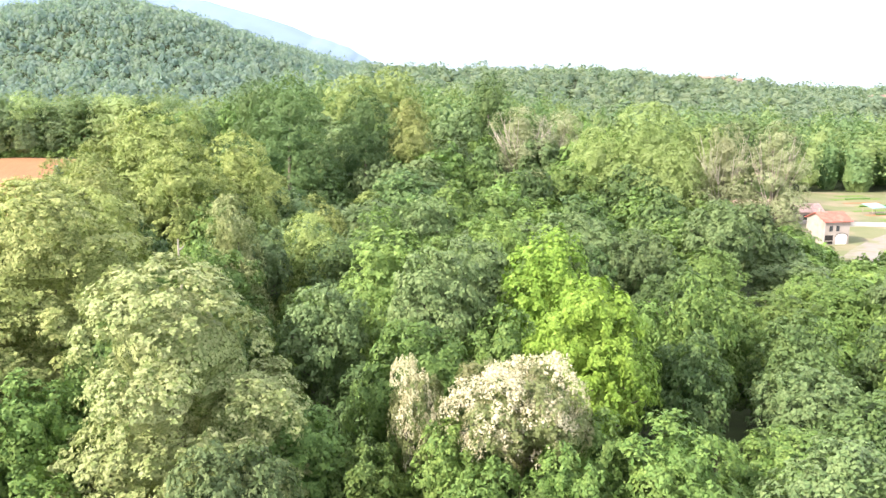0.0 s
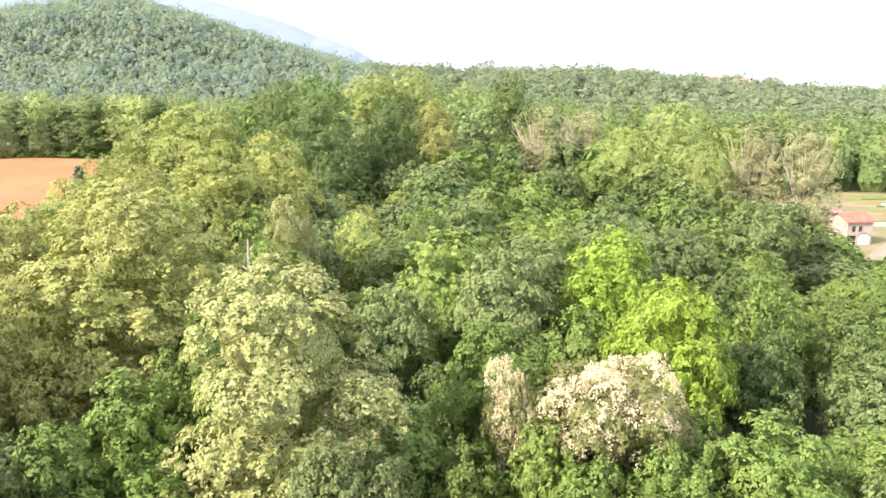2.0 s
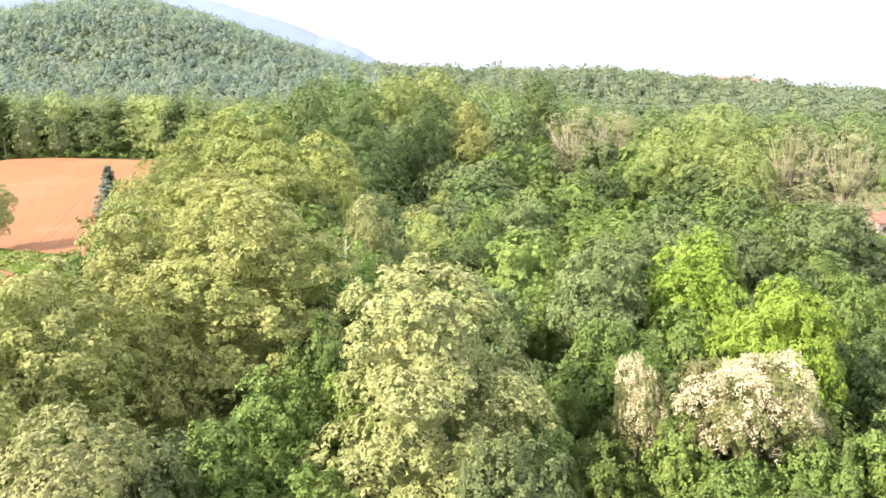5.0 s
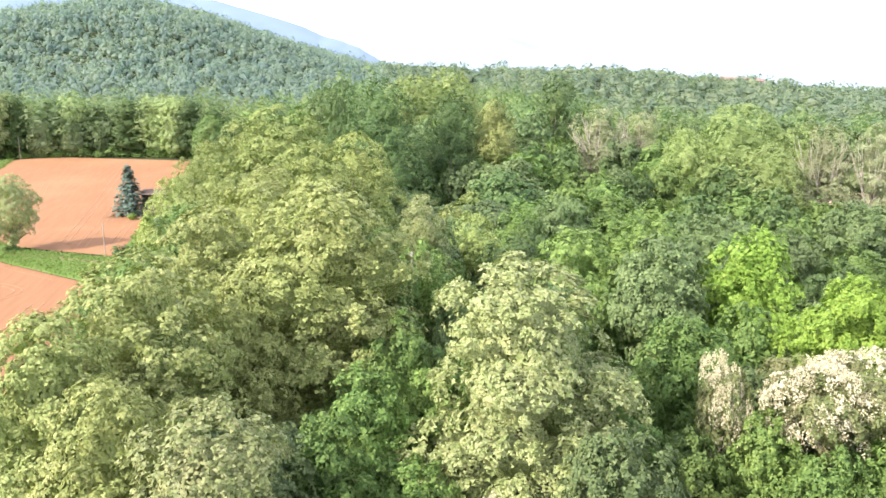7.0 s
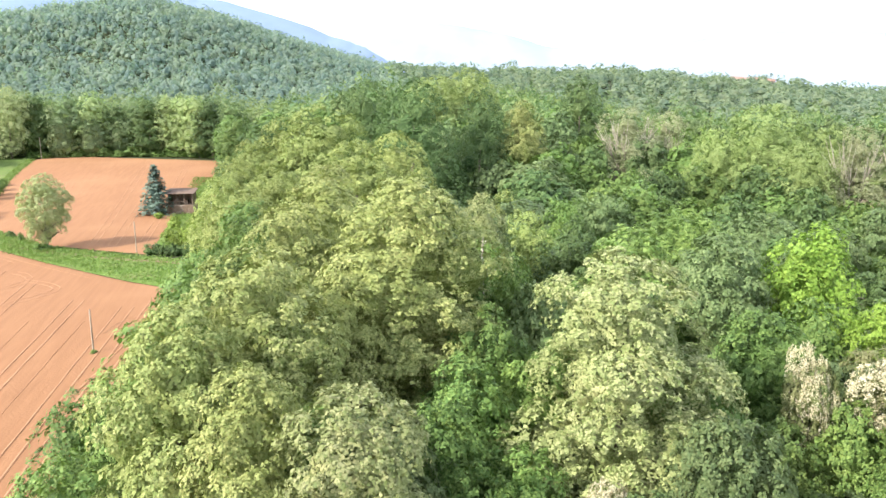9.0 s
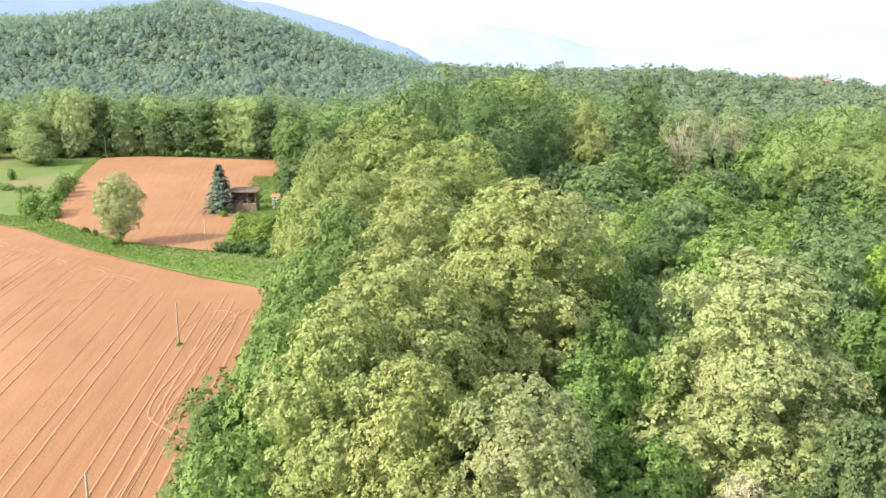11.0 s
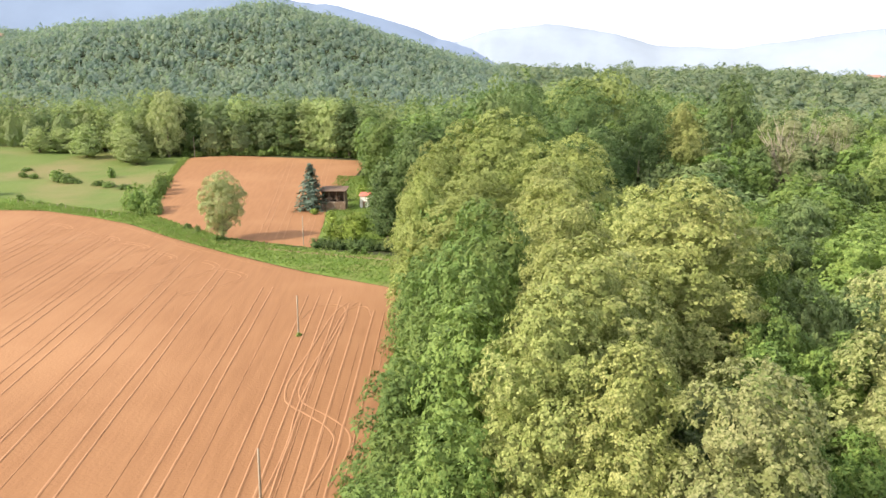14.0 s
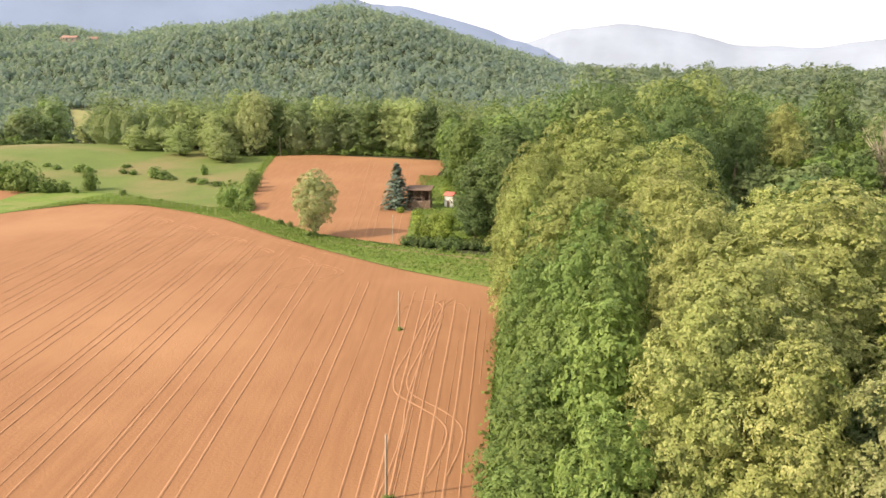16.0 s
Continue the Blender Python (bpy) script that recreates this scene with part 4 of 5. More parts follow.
# blue spruce by the shed
def spruce(x, y, h, r, label):
    root = thing("spruce", x, y, label=label, category="tree")
    rng = np.random.default_rng(91)
    ps, ns = [], []
    limbs = [[(0, 0, -0.3, 0.24), (0, 0, h * 0.5, 0.14), (0, 0, h, 0.02)]]
    for tier in np.linspace(0.05, 0.97, 22):
        reach = r * (1.02 - tier) ** 0.85 + 0.15
        for a in rng.uniform(0, 2 * np.pi, int(7 + 8 * (1 - tier))):
            q = reach * rng.uniform(0.78, 1.12)
            z = h * tier + rng.normal(0, 0.12)
            d = np.array((math.cos(a), math.sin(a), 0))
            limbs.append([(0, 0, z, 0.04), (d[0] * q * 0.9, d[1] * q * 0.9, z - 0.2 * q, 0.012)])
            k = rng.uniform(0.15, 1, 13)[:, None]
            side = np.array((-d[1], d[0], 0)) * rng.normal(0, 0.22, (13, 1)) * q * k
            ps.append(d * q * k + side + (0, 0, z) + np.array((0, 0, -0.28 * q)) * k ** 1.5 + rng.normal(0, 0.05, (13, 3)))
            ns.append(unit(np.array((0, 0, 1.0)) + 0.5 * d + rng.normal(0, 0.3, (13, 3))))
    v, f = tuft_faces(rng, np.vstack(ps), np.vstack(ns), 0.5)
    new("trunk", tubes("trunk", limbs, BARK, 4)).parent = root
    new("crown", make_mesh("crown", v, f, LEAF["spruce"])).parent = root


spruce(-103.8, 196.0, 14.0, 6.0, "blue-green spruce at the corner of the tilled field")


# the weathered shed and the white hut behind the spruce
def shed(x, y, turn):
    root = thing("garden_shed", x, y, turn, lift=2.4, label="weathered open-fronted wooden shed with brown walls", category="shed")
    part("back_wall", box(-3.4, 3.4, 1.9, 2.05, 0, 3.1), BOARD, root)
    part("side_wall", box(-3.4, -3.25, -2.0, 1.9, 0, 3.0), BOARD, root)
    part("side_wall", box(3.25, 3.4, -2.0, 1.9, 0, 3.0), BOARD, root)
    part("floor_deck", box(-3.6, 3.6, -2.4, 2.2, -2.6, 0.02), BOARD, root)
    for px in (-3.3, -1.1, 1.1, 3.3):
        part("post", box(px - 0.09, px + 0.09, -2.2, -2.02, 0, 3.2), BOARD, root)
    for px in (-3.3, -1.1):
        part("railing", box(px + 0.09, px + 2.1, -2.16, -2.06, 0.9, 1.02), BOARD, root)
    bm = box(-4.0, 4.0, -2.9, 2.6, 3.1, 3.28, 0.03)
    for v in bm.verts:
        v.co.z += 0.16 * (v.co.y + 2.9)
    part("roof", bm, rough_material("old roof sheets", (0.11, 0.075, 0.055), (0.17, 0.12, 0.09), 0.9, bump=0.3), root, "rusty grey-brown sheet roof")
    part("table", box(-2.2, -0.6, -0.8, 0.4, 0, 0.85, 0.03), BOARD, root)
    part("crate", box(0.6, 1.7, -0.6, 0.5, 0, 1.2, 0.03), BOARD, root)


shed(-97.5, 198.5, 6)
hut = thing("white_hut", -88.6, 201.5, -12, label="small white hut with a red tiled roof", category="hut")
part("wall", box(-1.4, 1.4, -1.4, 1.4, -0.4, 3.6), rough_material("white limewash", (0.62, 0.60, 0.56), (0.72, 0.70, 0.66), 1.0, bump=0.2, dist=0.02), hut)
part("door", box(-0.5, 0.4, -1.46, -1.40, 0, 2.05), BOARD, hut)
part("window", box(0.7, 1.2, -1.45, -1.40, 1.2, 1.9), GLASS, hut)


def gable(half_x, y0, y1, z, rise, over, thick=0.16):
    """A pitched roof with its ridge along x."""
    bm = bmesh.new()
    ym = (y0 + y1) / 2
    prof = [(y0 - over, z - over * rise / (ym - y0)), (ym, z + rise), (y1 + over, z - over * rise / (ym - y0))]
    low = [bm.verts.new((s * (half_x + over), a, b)) for s in (-1, 1) for a, b in prof]
    high = [bm.verts.new((s * (half_x + over), a, b + thick)) for s in (-1, 1) for a, b in prof]
    for q in ((0, 1, 4, 3), (1, 2, 5, 4)):
        bm.faces.new([high[i] for i in q])
        bm.faces.new([low[i] for i in reversed(q)])
    for i, j in ((0, 1), (1, 2), (3, 4), (4, 5), (0, 3), (2, 5)):
        bm.faces.new([low[i], low[j], high[j], high[i]])
    bmesh.ops.recalc_face_normals(bm, faces=bm.faces)
    return bm


def gable_walls(x0, x1, y0, y1, z, rise):
    bm = box(x0, x1, y0, y1, -0.4, z)
    for xs in (x0 + 0.01, x1 - 0.01):
        t = [bm.verts.new((xs, y0, z)), bm.verts.new((xs, y1, z)), bm.verts.new((xs, (y0 + y1) / 2, z + rise))]
        bm.faces.new(t)
    return bm


part("roof", gable(1.4, -1.4, 1.4, 3.6, 0.8, 0.3), ROOF_RED, hut, "red tiled roof")


def tile_rows(half_x, y0, y1, z, rise, over, mat, parent):
    """Courses of roof tiles laid on the slope that faces the yard."""
    ym, slope = (y0 + y1) / 2, rise / ((y1 - y0) / 2)
    n = 9
    for i in range(n):
        a = y0 - over + (ym - y0 + over) * i / n
        b = a + (ym - y0 + over) / n + 0.06
        za, zb = z + (a - y0) * slope, z + (b - y0) * slope
        bm = bmesh.new()
        q = [bm.verts.new(c) for c in ((-half_x - over, a, za + 0.25), (half_x + over, a, za + 0.25), (half_x + over, b, zb + 0.18), (-half_x - over, b, zb + 0.18), (-half_x - over, a, za + 0.17), (half_x + over, a, za + 0.17))]
        bm.faces.new(q[:4])
        bm.faces.new((q[4], q[5], q[1], q[0]))
        part("tile_course", bm, mat, parent)


def farmhouse():
    root = thing("farmhouse", 90.6, 168.4, 8, label="two-storey cream house with a red tiled roof", category="house")
    part("wall", gable_walls(-3.1, 3.1, -3.4, 3.4, 5.6, 1.5), PLASTER, root)
    roof = part("roof", gable(3.1, -3.4, 3.4, 5.6, 1.5, 0.5), ROOF_RED, root, "red tiled pitched roof")
    tile_rows(3.1, -3.4, 3.4, 5.6, 1.5, 0.5, ROOF_RED, roof)
    bm = bmesh.new()
    arch = [(-1.4, 0.0), (1.4, 0.0), (1.4, 1.9)] + [(1.4 * math.cos(a), 1.9 + 0.7 * math.sin(a)) for a in np.linspace(0.3, math.pi - 0.3, 7)] + [(-1.4, 1.9)]
    front = [bm.verts.new((1.2 + x, -3.46, z)) for x, z in arch]
    back = [bm.verts.new((1.2 + x, -3.30, z)) for x, z in arch]
    bm.faces.new(front)
    for i in range(len(arch)):
        j = (i + 1) % len(arch)
        bm.faces.new((front[i], back[i], back[j], front[j]))
    bmesh.ops.recalc_face_normals(bm, faces=bm.faces)
    part("garage_door", bm, rough_material("pale painted door", (0.62, 0.58, 0.54), (0.70, 0.66, 0.62), 1.5), root, "arched pale garage door")
    bm = bmesh.new()
    ring = [(1.2 + k * math.cos(a), 1.9 + k * 0.55 * math.sin(a)) for k in (1.45, 1.65) for a in np.linspace(0.05, math.pi - 0.05, 9)]
    vs = [bm.verts.new((x, -3.50, z)) for x, z in ring]
    for i in range(8):
        bm.faces.new((vs[i], vs[i + 1], vs[i + 10], vs[i + 9]))
    part("arch_trim", bm, DARK, root)
    for wx in (-1.6, 0.1):
        win = part("window", box(wx - 0.45, wx + 0.45, -3.45, -3.38, 3.2, 4.5), GLASS, root)
        for a, b, c, d in ((-0.55, -0.45, 3.1, 4.6), (0.45, 0.55, 3.1, 4.6), (-0.55, 0.55, 4.5, 4.62), (-0.55, 0.55, 3.05, 3.2)):
            part("frame", box(wx + a, wx + b, -3.49, -3.40, c, d), PLASTER, win)
    # Near-black panel on the wall face stands in for the porch's shade.
    part("porch_shade", box(-2.9, -0.9, -3.44, -3.36, 0.2, 2.3), DARK, root, "dark panel standing in for the shaded porch")
    part("porch_rail", box(-3.0, -0.8, -3.60, -3.48, 0.9, 1.05), PLASTER, root)
    part("corner_pipe", box(-3.22, -3.10, -3.50, -3.38, 0, 5.5), CONCRETE, root)
    part("chimney", box(-2.2, -1.6, 0.4, 1.1, 6.2, 8.0), PLASTER, root)


farmhouse()


def barn(x, y, turn, w, d, h, name, label):
    root = thing(name, x, y, turn, label=label, category="barn")
    part("wall", gable_walls(-w, w, -d, d, h, 1.6), PLASTER, root)
    roof = part("roof", gable(w, -d, d, h, 1.6, 0.5), ROOF_PINK, root, "faded pinkish tiled roof")
    tile_rows(w, -d, d, h, 1.6, 0.5, ROOF_PINK, roof)
    for wx in (-0.5 * w, 0.5 * w):
        part("window", box(wx - 0.5, wx + 0.5, -d - 0.05, -d + 0.02, h - 2.2, h - 0.9), GLASS, root)
    part("door", box(-0.8, 0.8, -d - 0.05, -d + 0.02, 0, 2.2), BOARD, root)


barn(73.5, 171, 10, 5.0, 3.6, 8.0, "barn", "old barn with faded pink roof behind the trees")
barn(66.0, 176, 16, 4.0, 3.2, 8.6, "barn", "old outbuilding with pinkish tiles among the trees")
barn(99.0, 196, 5, 3.2, 2.6, 3.4, "shed_house", "low outbuilding with pale pink roof by the gardens")

# allotments beyond the house
green = thing("polytunnel", 126, 210, 20, label="small shelter with a teal tarpaulin roof", category="shelter")
for sx in (-2.6, 2.6):
    for sy in (-1.6, 1.6):
        part("post", box(sx - 0.06, sx + 0.06, sy - 0.06, sy + 0.06, 0, 2.1), TIMBER, green)
bm = box(-2.9, 2.9, -1.9, 1.9, 2.1, 2.2)
for v in bm.verts:
    v.co.z += 0.22 * (v.co.y + 1.9)
part("tarp_roof", bm, TARP, green, "teal tarpaulin stretched over posts")
wall_low = thing("garden_wall", 113, 189, -8, label="low pale concrete garden wall", category="wall")
part("block", box(-5, 5, -0.2, 0.2, 0, 1.1, 0.03), CONCRETE, wall_low)
part("coping", box(-5.1, 5.1, -0.26, 0.26, 1.1, 1.2, 0.02), CONCRETE, wall_low)
for i in range(7):
    y = 200 + i * 8.2
    bed = thing("garden_bed", 128 + i * 2.2, y, 8, label="tilled vegetable bed with low green rows", category="garden bed", group="vegetable beds")
    part("soil", box(-6 - 2 * (i % 3), 5 + 3 * (i % 2), -1.2, 1.2, -0.1, 0.15, 0.06), SOIL if i % 3 == 1 else VERGE, bed)
    if i % 2:
        part("row", box(-5, 4, -0.4, 0.4, 0.15, 0.6, 0.15), LEAF["low"], bed, "row of low green plants")
van = thing("garden_table", 119, 179, 30, label="pale garden bench by the lane", category="bench")
part("seat", box(-1.0, 1.0, -0.25, 0.25, 0.42, 0.48), CONCRETE, van)
for sx in (-0.8, 0.8):
    part("leg", box(sx - 0.08, sx + 0.08, -0.2, 0.2, 0, 0.42), CONCRETE, van)


# ---- trees and shrubs round the fields ----
LANE = np.random.default_rng(12)
# tall dark trees behind the hedge, right of the shed
for x, y, h, r, k in ((-69, 175, 25, 5.2, "deep"), (-66, 169, 27, 5.6, "deep"), (-63, 172, 28, 6.0, "deep"), (-68, 184, 27, 5.6, "green"), (-64, 160, 24, 5.0, "deep"), (-74, 190, 24, 5.0, "deep"), (-60, 184, 29, 6.0, "deep"),
                      (-71, 196, 28, 6.0, "deep"), (-76, 204, 26, 5.5, "deep"), (-86, 216, 27, 5.5, "green"), (-62, 200, 30, 6.0, "deep"), (-74, 212, 28, 6.0, "green"), (-92, 232, 25, 5.5, "green"), (-55, 158, 25, 5.0, "deep"),
                      (-58, 150, 21, 4.4, "green"), (-98, 250, 25, 5.5, "deep"), (-73.5, 165, 19, 4.2, "deep"), (-69, 162, 22, 4.6, "deep"), (-77, 173, 17, 3.8, "deep"), (-72, 158, 13, 3.2, "deep"), (-84, 246, 27, 6, "green"), (-104, 268, 26, 5.5, "green"), (-90, 264, 27, 6, "deep")):
    plant("tall" if k == "deep" else "edge", x, y, h - land(x, y), r, "back", name="woodland_tree", group="trees behind the hedge")
for x, y, h, r in ((-84, 160, 6.0, 2.6), (-80, 157, 7.5, 3.0), (-88, 164, 5.0, 2.2), (-90, 172, 5.2, 2.2), (-93, 180, 4.6, 2.0), (-86, 176, 5.0, 2.4), (-82, 170, 6.5, 2.8),
                   (-101, 190, 2.4, 1.5), (-92, 210, 6.0, 2.6), (-98, 209, 5.5, 2.4)):
    plant("young", x, y, 0.74 * h, 0.75 * r, "back", name="young_tree", label="young yellow-green tree in the garden corner", group="young trees in the garden corner")
# clipped hedge along the track
for i, (x, y) in enumerate(between((-88, 151.5), (-59, 149.0), 17)):
    plant("hedge", x + LANE.normal(0, 0.2), y + LANE.normal(0, 0.2), LANE.uniform(1.8, 2.2), 1.25, "back", "hedge_shrub", "dense dark green hedge shrub along the track", "hedge")
# shrubs on the bank between meadow and far field
for x, y, h, r in ((-155.5, 189.5, 7.2, 3.2), (-150.5, 187.5, 5.0, 2.6), (-159, 192.5, 5.0, 2.6), (-147.5, 185.5, 3.2, 2.0), (-161.5, 213, 5.5, 2.2), (-164.0, 219, 6.0, 2.2), (-167, 226, 4.4, 1.8), (-160, 206, 4.2, 1.8), (-158, 199, 3.2, 1.8), (-170, 234, 3.0, 1.5)):
    plant("shrub", x, y, h, r, "back", "bank_shrub", "leafy green shrub on the bank beside the tilled field", "shrubs on the bank")
for x, y, h, r in ((-240.8, 199.5, 9.5, 5.2), (-247, 201, 8.0, 4.4), (-254, 202, 9.0, 4.6), (-262, 203, 7.5, 4.0), (-232, 199.5, 4.5, 3.0), (-228, 202, 3.4, 2.4), (-220.1, 206, 7.5, 2.4), (-236, 200, 3.5, 2.6), (-272, 204, 8, 4), (-284, 205, 7, 4)):
    plant("shrub", x, y, h, r, "back", "field_shrub", "broad dark green shrub at the field corner", "shrubs at the field corner")
for x, y, h, r in ((-212, 232, 3.6, 2.4), (-208, 230.5, 2.6, 2.6), (-204, 229.5, 1.8, 2.0), (-247, 234, 2.6, 2.6), (-243, 233, 2.2, 2.0), (-228.9, 236, 1.8, 1.6), (-224, 235, 1.8, 1.4), (-259, 234.5, 1.6, 1.6), (-266, 237, 1.5, 1.4), (-192, 226, 1.8, 1.8), (-187, 224, 1.8, 2.2), (-180, 222, 1.4, 2.4), (-196, 240, 3.4, 1.2), (-236, 247, 1.4, 1.6)):
    plant("shrub", x, y, h, r, "far", "meadow_shrub", "low dark green shrub in the meadow", "shrubs in the meadow")
# weeds and saplings along the verge
for i in range(26):
    u = LANE.uniform(0, 1)
    p = dense(VERGE_TOP, 2)[::-1]
    x, y = p[int(u * (len(p) - 1))]
    if -122 < x < -80:
        continue
    plant("shrub", x + LANE.normal(0, 0.6), y - LANE.uniform(0, 2.0), LANE.uniform(0.8, 2.0), LANE.uniform(0.6, 1.3), "far", "verge_shrub", "small green shrub in the grassy verge", "shrubs along the verge")
plant("shrub", -113.5, 155.0, 1.6, 1.6, "far", "verge_shrub", "small green shrub in the grassy verge", "shrubs along the verge")


def fence_post(x, y):
    root = thing("fence_post", x, y, LANE.uniform(0, 90), label="thin weathered fence post beside the meadow", category="post", group="fence posts")
    part("stake", box(-0.07, 0.07, -0.07, 0.07, -0.2, LANE.uniform(1.1, 1.5), 0.015), TIMBER, root)


for x, y in dense([(-205, 199), (-190, 193.5), (-172, 187), (-156, 181)], 3.2):
    fence_post(x + LANE.normal(0, 0.15), y)

# willows and poplars in front of the far wood, and the trees that end the meadow
for x, y, h, r, k in ((-259, 285, 11, 5.0, "olive"), (-251, 288, 13, 5.5, "olive"), (-234, 281, 13, 4.4, "olive"), (-212, 272, 14, 5.0, "olive"), (-204, 272, 12, 5.0, "olive"), (-219, 284, 18, 6.0, "olive"),
                      (-240, 300, 20, 6.0, "olive"), (-252, 305, 21, 6.0, "olive"), (-228, 300, 22, 6.0, "olive"), (-215, 298, 23, 6.5, "olive"), (-203, 296, 25, 7.0, "bluish"), (-195, 303, 25, 6.0, "deep"), 
                      (-186, 311, 25, 6.0, "green"), (-176, 313, 25, 6.0, "olive"), (-168, 314, 26, 5.6, "deep"), (-159, 312, 25, 5.6, "green"), (-151, 311, 24, 5.4, "deep"), (-143, 308, 25, 5.5, "olive"), (-135, 306, 24, 6.0, "grey"),
                      (-128, 303, 22, 5.5, "grey"), (-121, 300, 24, 5.5, "deep"), (-113, 294, 24, 5.5, "green"), (-107, 284, 25, 5.5, "deep"), (-206, 308, 27, 6, "olive"), (-222, 312, 26, 6, "olive"), (-238, 316, 25, 6, "olive"),
                      (-262, 312, 19, 5, "olive"), (-270, 320, 20, 5, "olive"), (-278, 330, 19, 5, "olive"), (-246, 318, 24, 5.5, "green"), (-255, 326, 24, 5.5, "green"), (-230, 320, 27, 5.5, "olive"), (-214, 318, 28, 5.5, "green"), (-288, 340, 18, 5, "olive"), (-265, 335, 24, 5.5, "olive")):
    plant({"deep": "tall", "green": "dusty", "bluish": "olive", "olive": "straw", "grey": "straw"}[k], x, y + LANE.normal(0, 2.0), h * LANE.uniform(0.72, 1.12), r * LANE.uniform(1.05, 1.45), "back", "far_wood_tree", group="trees before the far wood")
for i in range(40):
    x, y = between((-197, 297), (-114, 298), 39)[i]
    y += 9.5 * math.sin(math.pi * i / 39) + LANE.normal(0, 0.8)
    plant("shrub", x, y, LANE.uniform(1.6, 4.2), LANE.uniform(1.6, 2.8), "far", "wood_edge_shrub", "low green shrub at the far wood's edge", "shrubs at the far wood's edge")
plant("olive", -318, 322, 9.5, 5.0, "back", "meadow_tree", "round olive tree alone on the meadow")
for i in range(34):
    b, d = math.radians(LANE.uniform(41.4, 54)), LANE.uniform(452, 560)
    x, y = -38 - d * math.sin(b), -11 + d * math.cos(b)
    plant(("dusty", "dusty", "straw", "tall")[i % 4], x, y, LANE.uniform(14, 30), LANE.uniform(5, 8), "far", "meadow_edge_tree", "broad dark tree at the far end of the meadow", "trees at the meadow's end")

for i in range(26):
    b = math.radians(41 + 10 * i / 25)
    d = 446 + LANE.normal(0, 3)
    plant("shrub", -38 - d * math.sin(b), -11 + d * math.cos(b), LANE.uniform(2, 5), LANE.uniform(2, 4), "far", "meadow_edge_shrub", "dark green shrub along the meadow's end", "shrubs at the meadow's end")
# scrub in front of the house
for i in range(40):
    x, y = LANE.uniform(66, 104), LANE.uniform(122, 150)
    if x > 76 and y > 138 or y < 176 - 0.62 * x:
        continue
    plant("shrub", x, y, LANE.uniform(2.4, 5.0), LANE.uniform(2.0, 3.2), "far", "scrub_bush", "leafy green scrub bush before the house", "scrub before the house")

# grass and weeds standing on the verge and the field's edge
def tufts_along(name, outline_a, outline_b, count, size, mat, label, seed, tall=0.5):
    rng = np.random.default_rng(seed)
    a, b = dense(outline_a, 2), dense(outline_b, 2)
    u = rng.uniform(0, 1, count)
    k = rng.uniform(0.02, 0.98, (count, 1))
    p = a[(u * (len(a) - 1)).astype(int)] * (1 - k) + b[(u * (len(b) - 1)).astype(int)] * k + rng.normal(0, 0.5, (count, 2))
    z = height(p[:, 0], p[:, 1]) + 0.16 + rng.uniform(0, tall, count)
    v, f = tuft_faces(rng, np.column_stack([p, z]), unit(rng.normal(size=(count, 3)) + (0, -0.3, 0.6)), size)
    return tagged(new(name, make_mesh(name, v, f, mat)), label, "grass", kind="stuff")


tufts_along("verge_grass", FIELD_TOP[1:], VERGE_TOP[2:], 26000, 0.2, LEAF["grass"], "tall grass and weeds of the verge", 71)
tufts_along("edge_grass", WOOD_EDGE[1:], [(x + 3.5, y) for x, y in WOOD_EDGE[1:]], 5000, 0.28, LEAF["grass"], "weeds along the wood's foot", 72, 0.9)
tufts_along("bank_grass", FIELD2_LEFT, [(x - 3.0, y + 1.0) for x, y in FIELD2_LEFT], 5000, 0.24, LEAF["grass"], "grass of the bank beside the far field", 73)
tufts_along("garden_grass", [(-88, 152), (-95, 182), (-104, 212), (-112, 250)], [(-58, 151), (-70, 180), (-80, 210), (-100, 250)], 12000, 0.22, LEAF["grass"], "rough grass of the garden corner", 75, 0.4)
patch("garden_corner", [(-88.5, 152), (-95.5, 182), (-104, 212), (-113, 250)], [(-54, 148), (-66, 180), (-78, 210), (-98, 250)], VERGE, 0.12, "grassy garden corner beside the far field", "garden", 10, 24)

# hamlets on the far slopes
HOUSE_WALL = rough_material("weathered house plaster", (0.27, 0.235, 0.20), (0.34, 0.295, 0.25), 0.8, bump=0.2, dist=0.02)


def far_house(x, y, turn, w, h):
    root = thing("far_house", x, y, turn, lift=1.5, label="small pale house on the wooded slope", category="house", group="houses on the slopes")
    part("wall", gable_walls(-w, w, -4, 4, h, 2.2), HOUSE_WALL, root)
    part("roof", gable(w, -4, 4, h, 2.2, 0.5), ROOF_OLD, root)
    for wx in (-0.5 * w, 0, 0.5 * w):
        part("window", box(wx - 0.6, wx + 0.6, -4.08, -3.95, h - 2.4, h - 0.9), GLASS, root)
    part("plinth", box(-w, w, -4, 4, -8, -0.4), PLASTER, root)


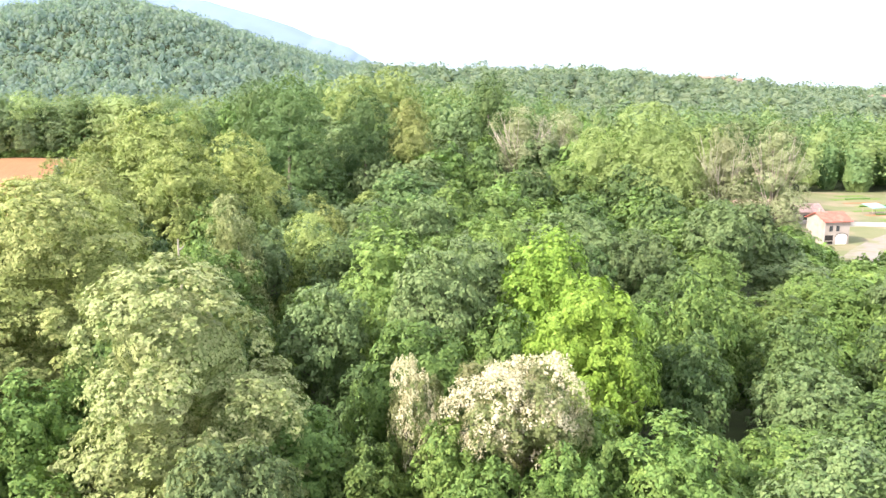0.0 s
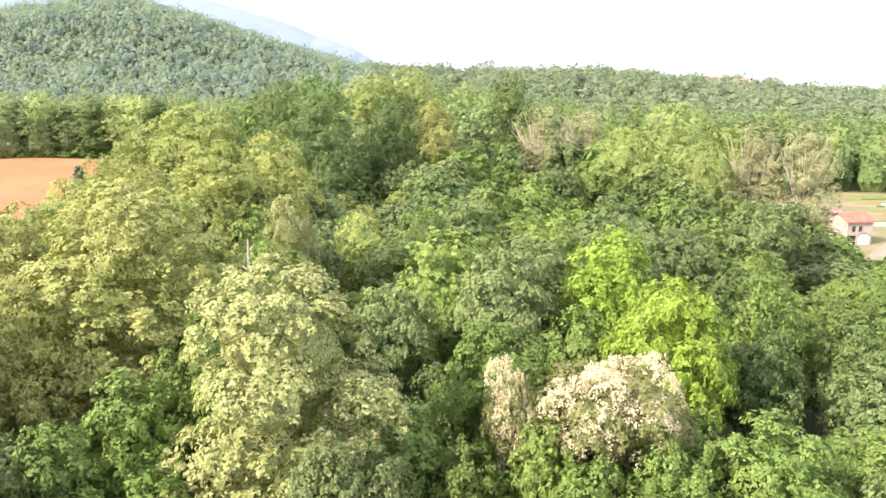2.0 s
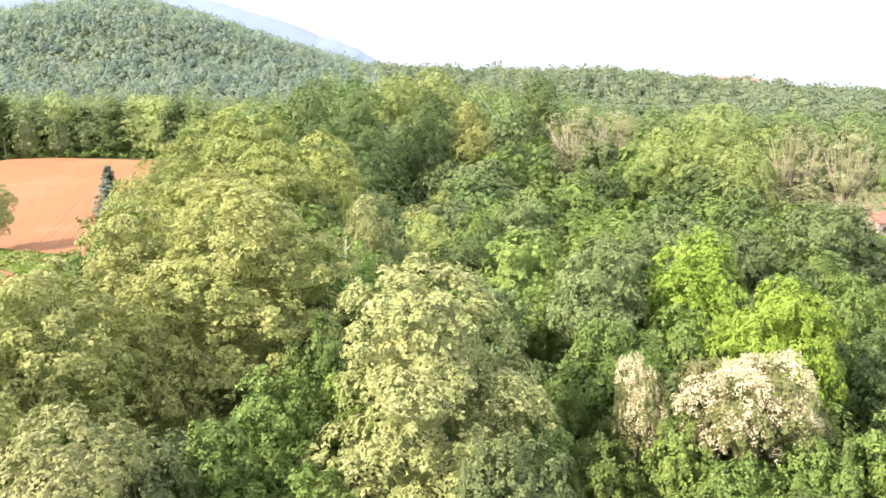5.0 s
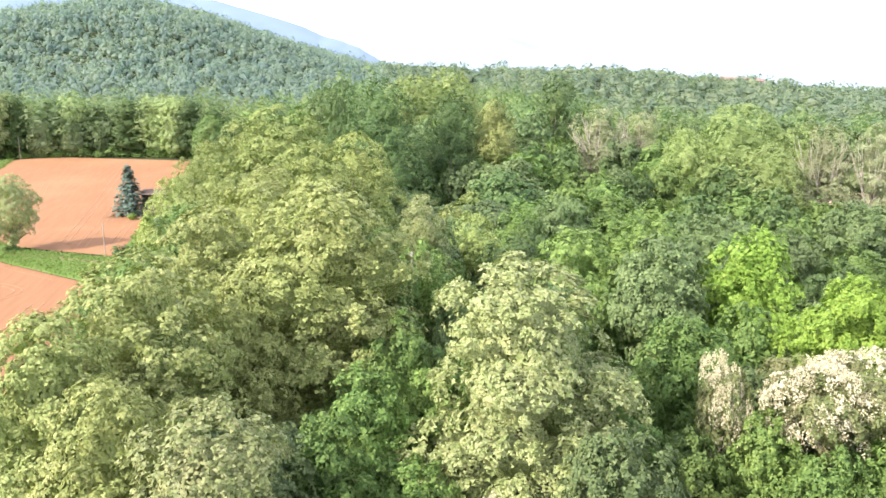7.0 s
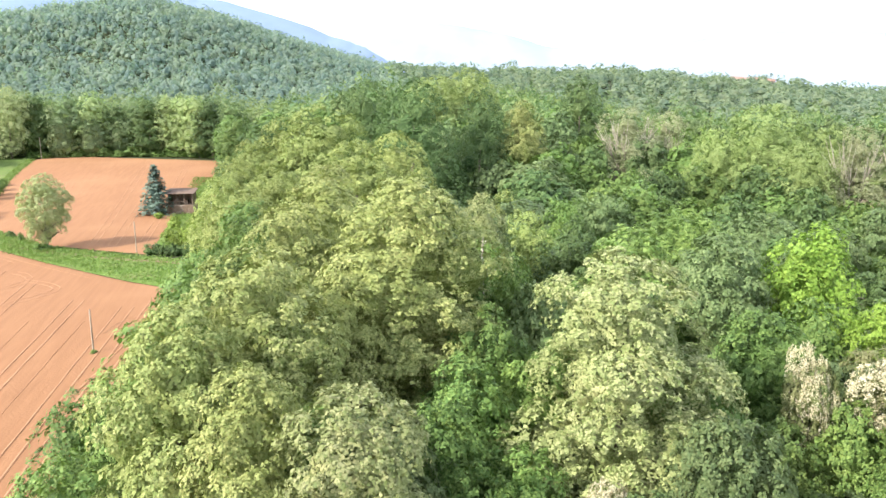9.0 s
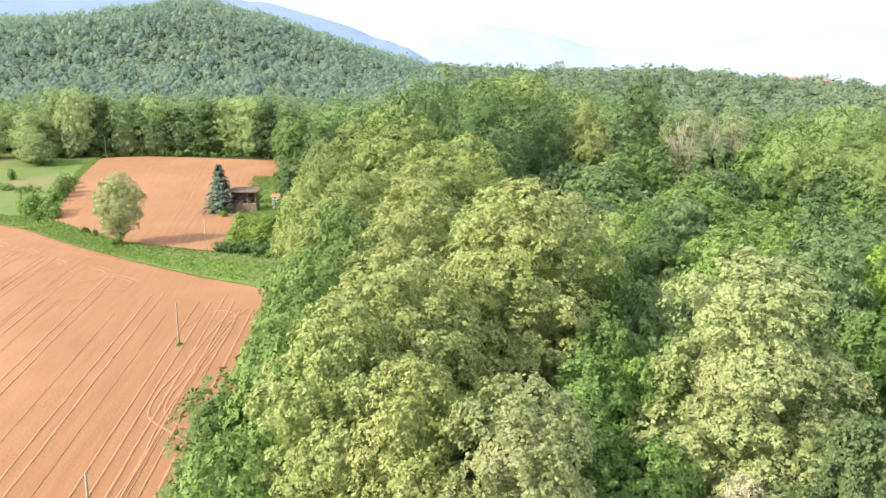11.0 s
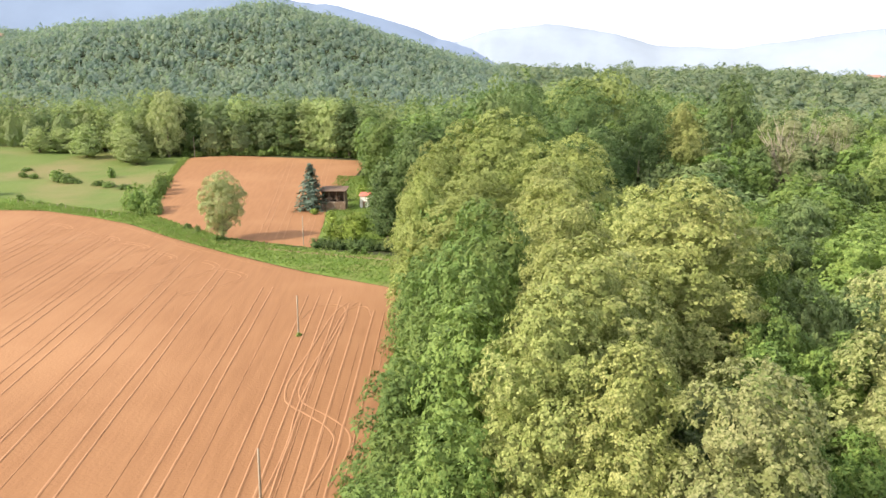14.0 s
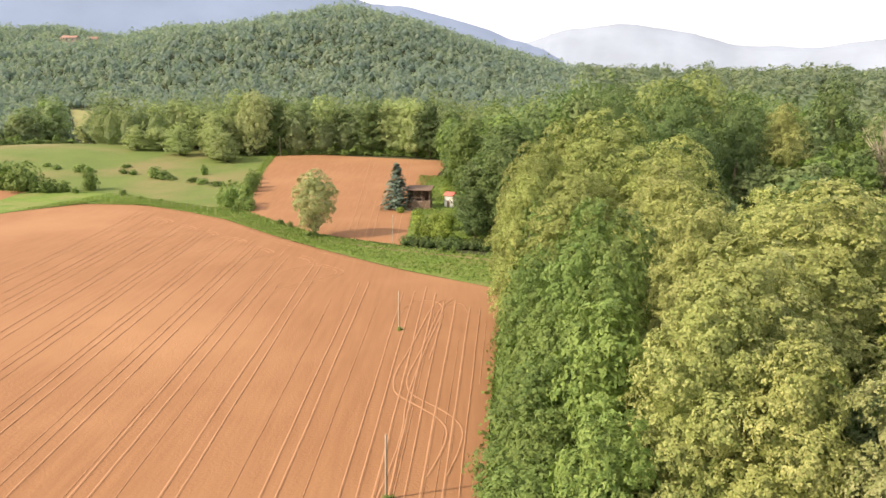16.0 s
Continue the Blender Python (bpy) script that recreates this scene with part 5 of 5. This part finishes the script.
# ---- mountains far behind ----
# Distance haze goes into the colour, and emission stands in for its brightness.
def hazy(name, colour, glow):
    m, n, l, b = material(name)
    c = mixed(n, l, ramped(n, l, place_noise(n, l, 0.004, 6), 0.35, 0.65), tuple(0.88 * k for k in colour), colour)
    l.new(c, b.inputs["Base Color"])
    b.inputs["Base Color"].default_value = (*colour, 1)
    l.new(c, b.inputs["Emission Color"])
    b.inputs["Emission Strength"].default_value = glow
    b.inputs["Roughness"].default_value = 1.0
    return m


def mountain(name, crest, depth, mat, label, seed):
    """A range: a crest line with uneven slopes falling to both sides."""
    rng = np.random.default_rng(seed)
    p = np.array(crest, float)
    u = np.linspace(0, len(p) - 1, 120)
    line = np.stack([np.interp(u, np.arange(len(p)), p[:, i]) for i in range(3)], -1)
    for _ in range(6):
        line[1:-1] = 0.25 * line[:-2] + 0.5 * line[1:-1] + 0.25 * line[2:]
    line[:, 2] += 0.6 * np.convolve(rng.normal(0, 22, 128), np.ones(9) / 9, "valid")
    rows = []
    for k in np.linspace(-1, 1, 13):
        q = line.copy()
        q[:, 1] += k * depth
        q[:, 2] = (q[:, 2] + 60) * (1 - abs(k)) ** 0.9 - 60 + (rng.normal(0, 3, 120) if abs(k) > 0.01 else 0)
        rows.append(q)
    v = np.stack(rows, 0).reshape(-1, 3)
    return tagged(new(name, make_mesh(name, v, grid_faces(120, 13), mat, True)), label, "mountain", kind="structure")


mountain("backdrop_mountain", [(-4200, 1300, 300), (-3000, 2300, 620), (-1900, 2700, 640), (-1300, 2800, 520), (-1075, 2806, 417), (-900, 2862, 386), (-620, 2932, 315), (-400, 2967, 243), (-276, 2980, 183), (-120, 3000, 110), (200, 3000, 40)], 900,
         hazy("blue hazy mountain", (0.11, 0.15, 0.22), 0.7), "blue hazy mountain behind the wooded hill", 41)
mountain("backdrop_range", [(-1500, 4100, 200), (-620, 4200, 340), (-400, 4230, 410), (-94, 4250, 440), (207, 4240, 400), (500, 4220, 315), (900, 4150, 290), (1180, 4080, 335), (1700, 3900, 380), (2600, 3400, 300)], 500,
         hazy("haze-pale distant range", (0.185, 0.22, 0.27), 0.65), "very pale, haze-coloured distant mountain range", 42)
for x, y, turn, w, h in ((-640, 700, 10, 7, 7), (-652, 706, -10, 5, 6), (-618, 708, 20, 5, 6), (275, 742, 0, 8, 6), (262, 748, 10, 6, 5.5), (290, 740, -8, 6, 6), (330, 560, 0, 7, 6), (345, 566, 10, 6, 6)):
    far_house(x, y, turn, w, h)
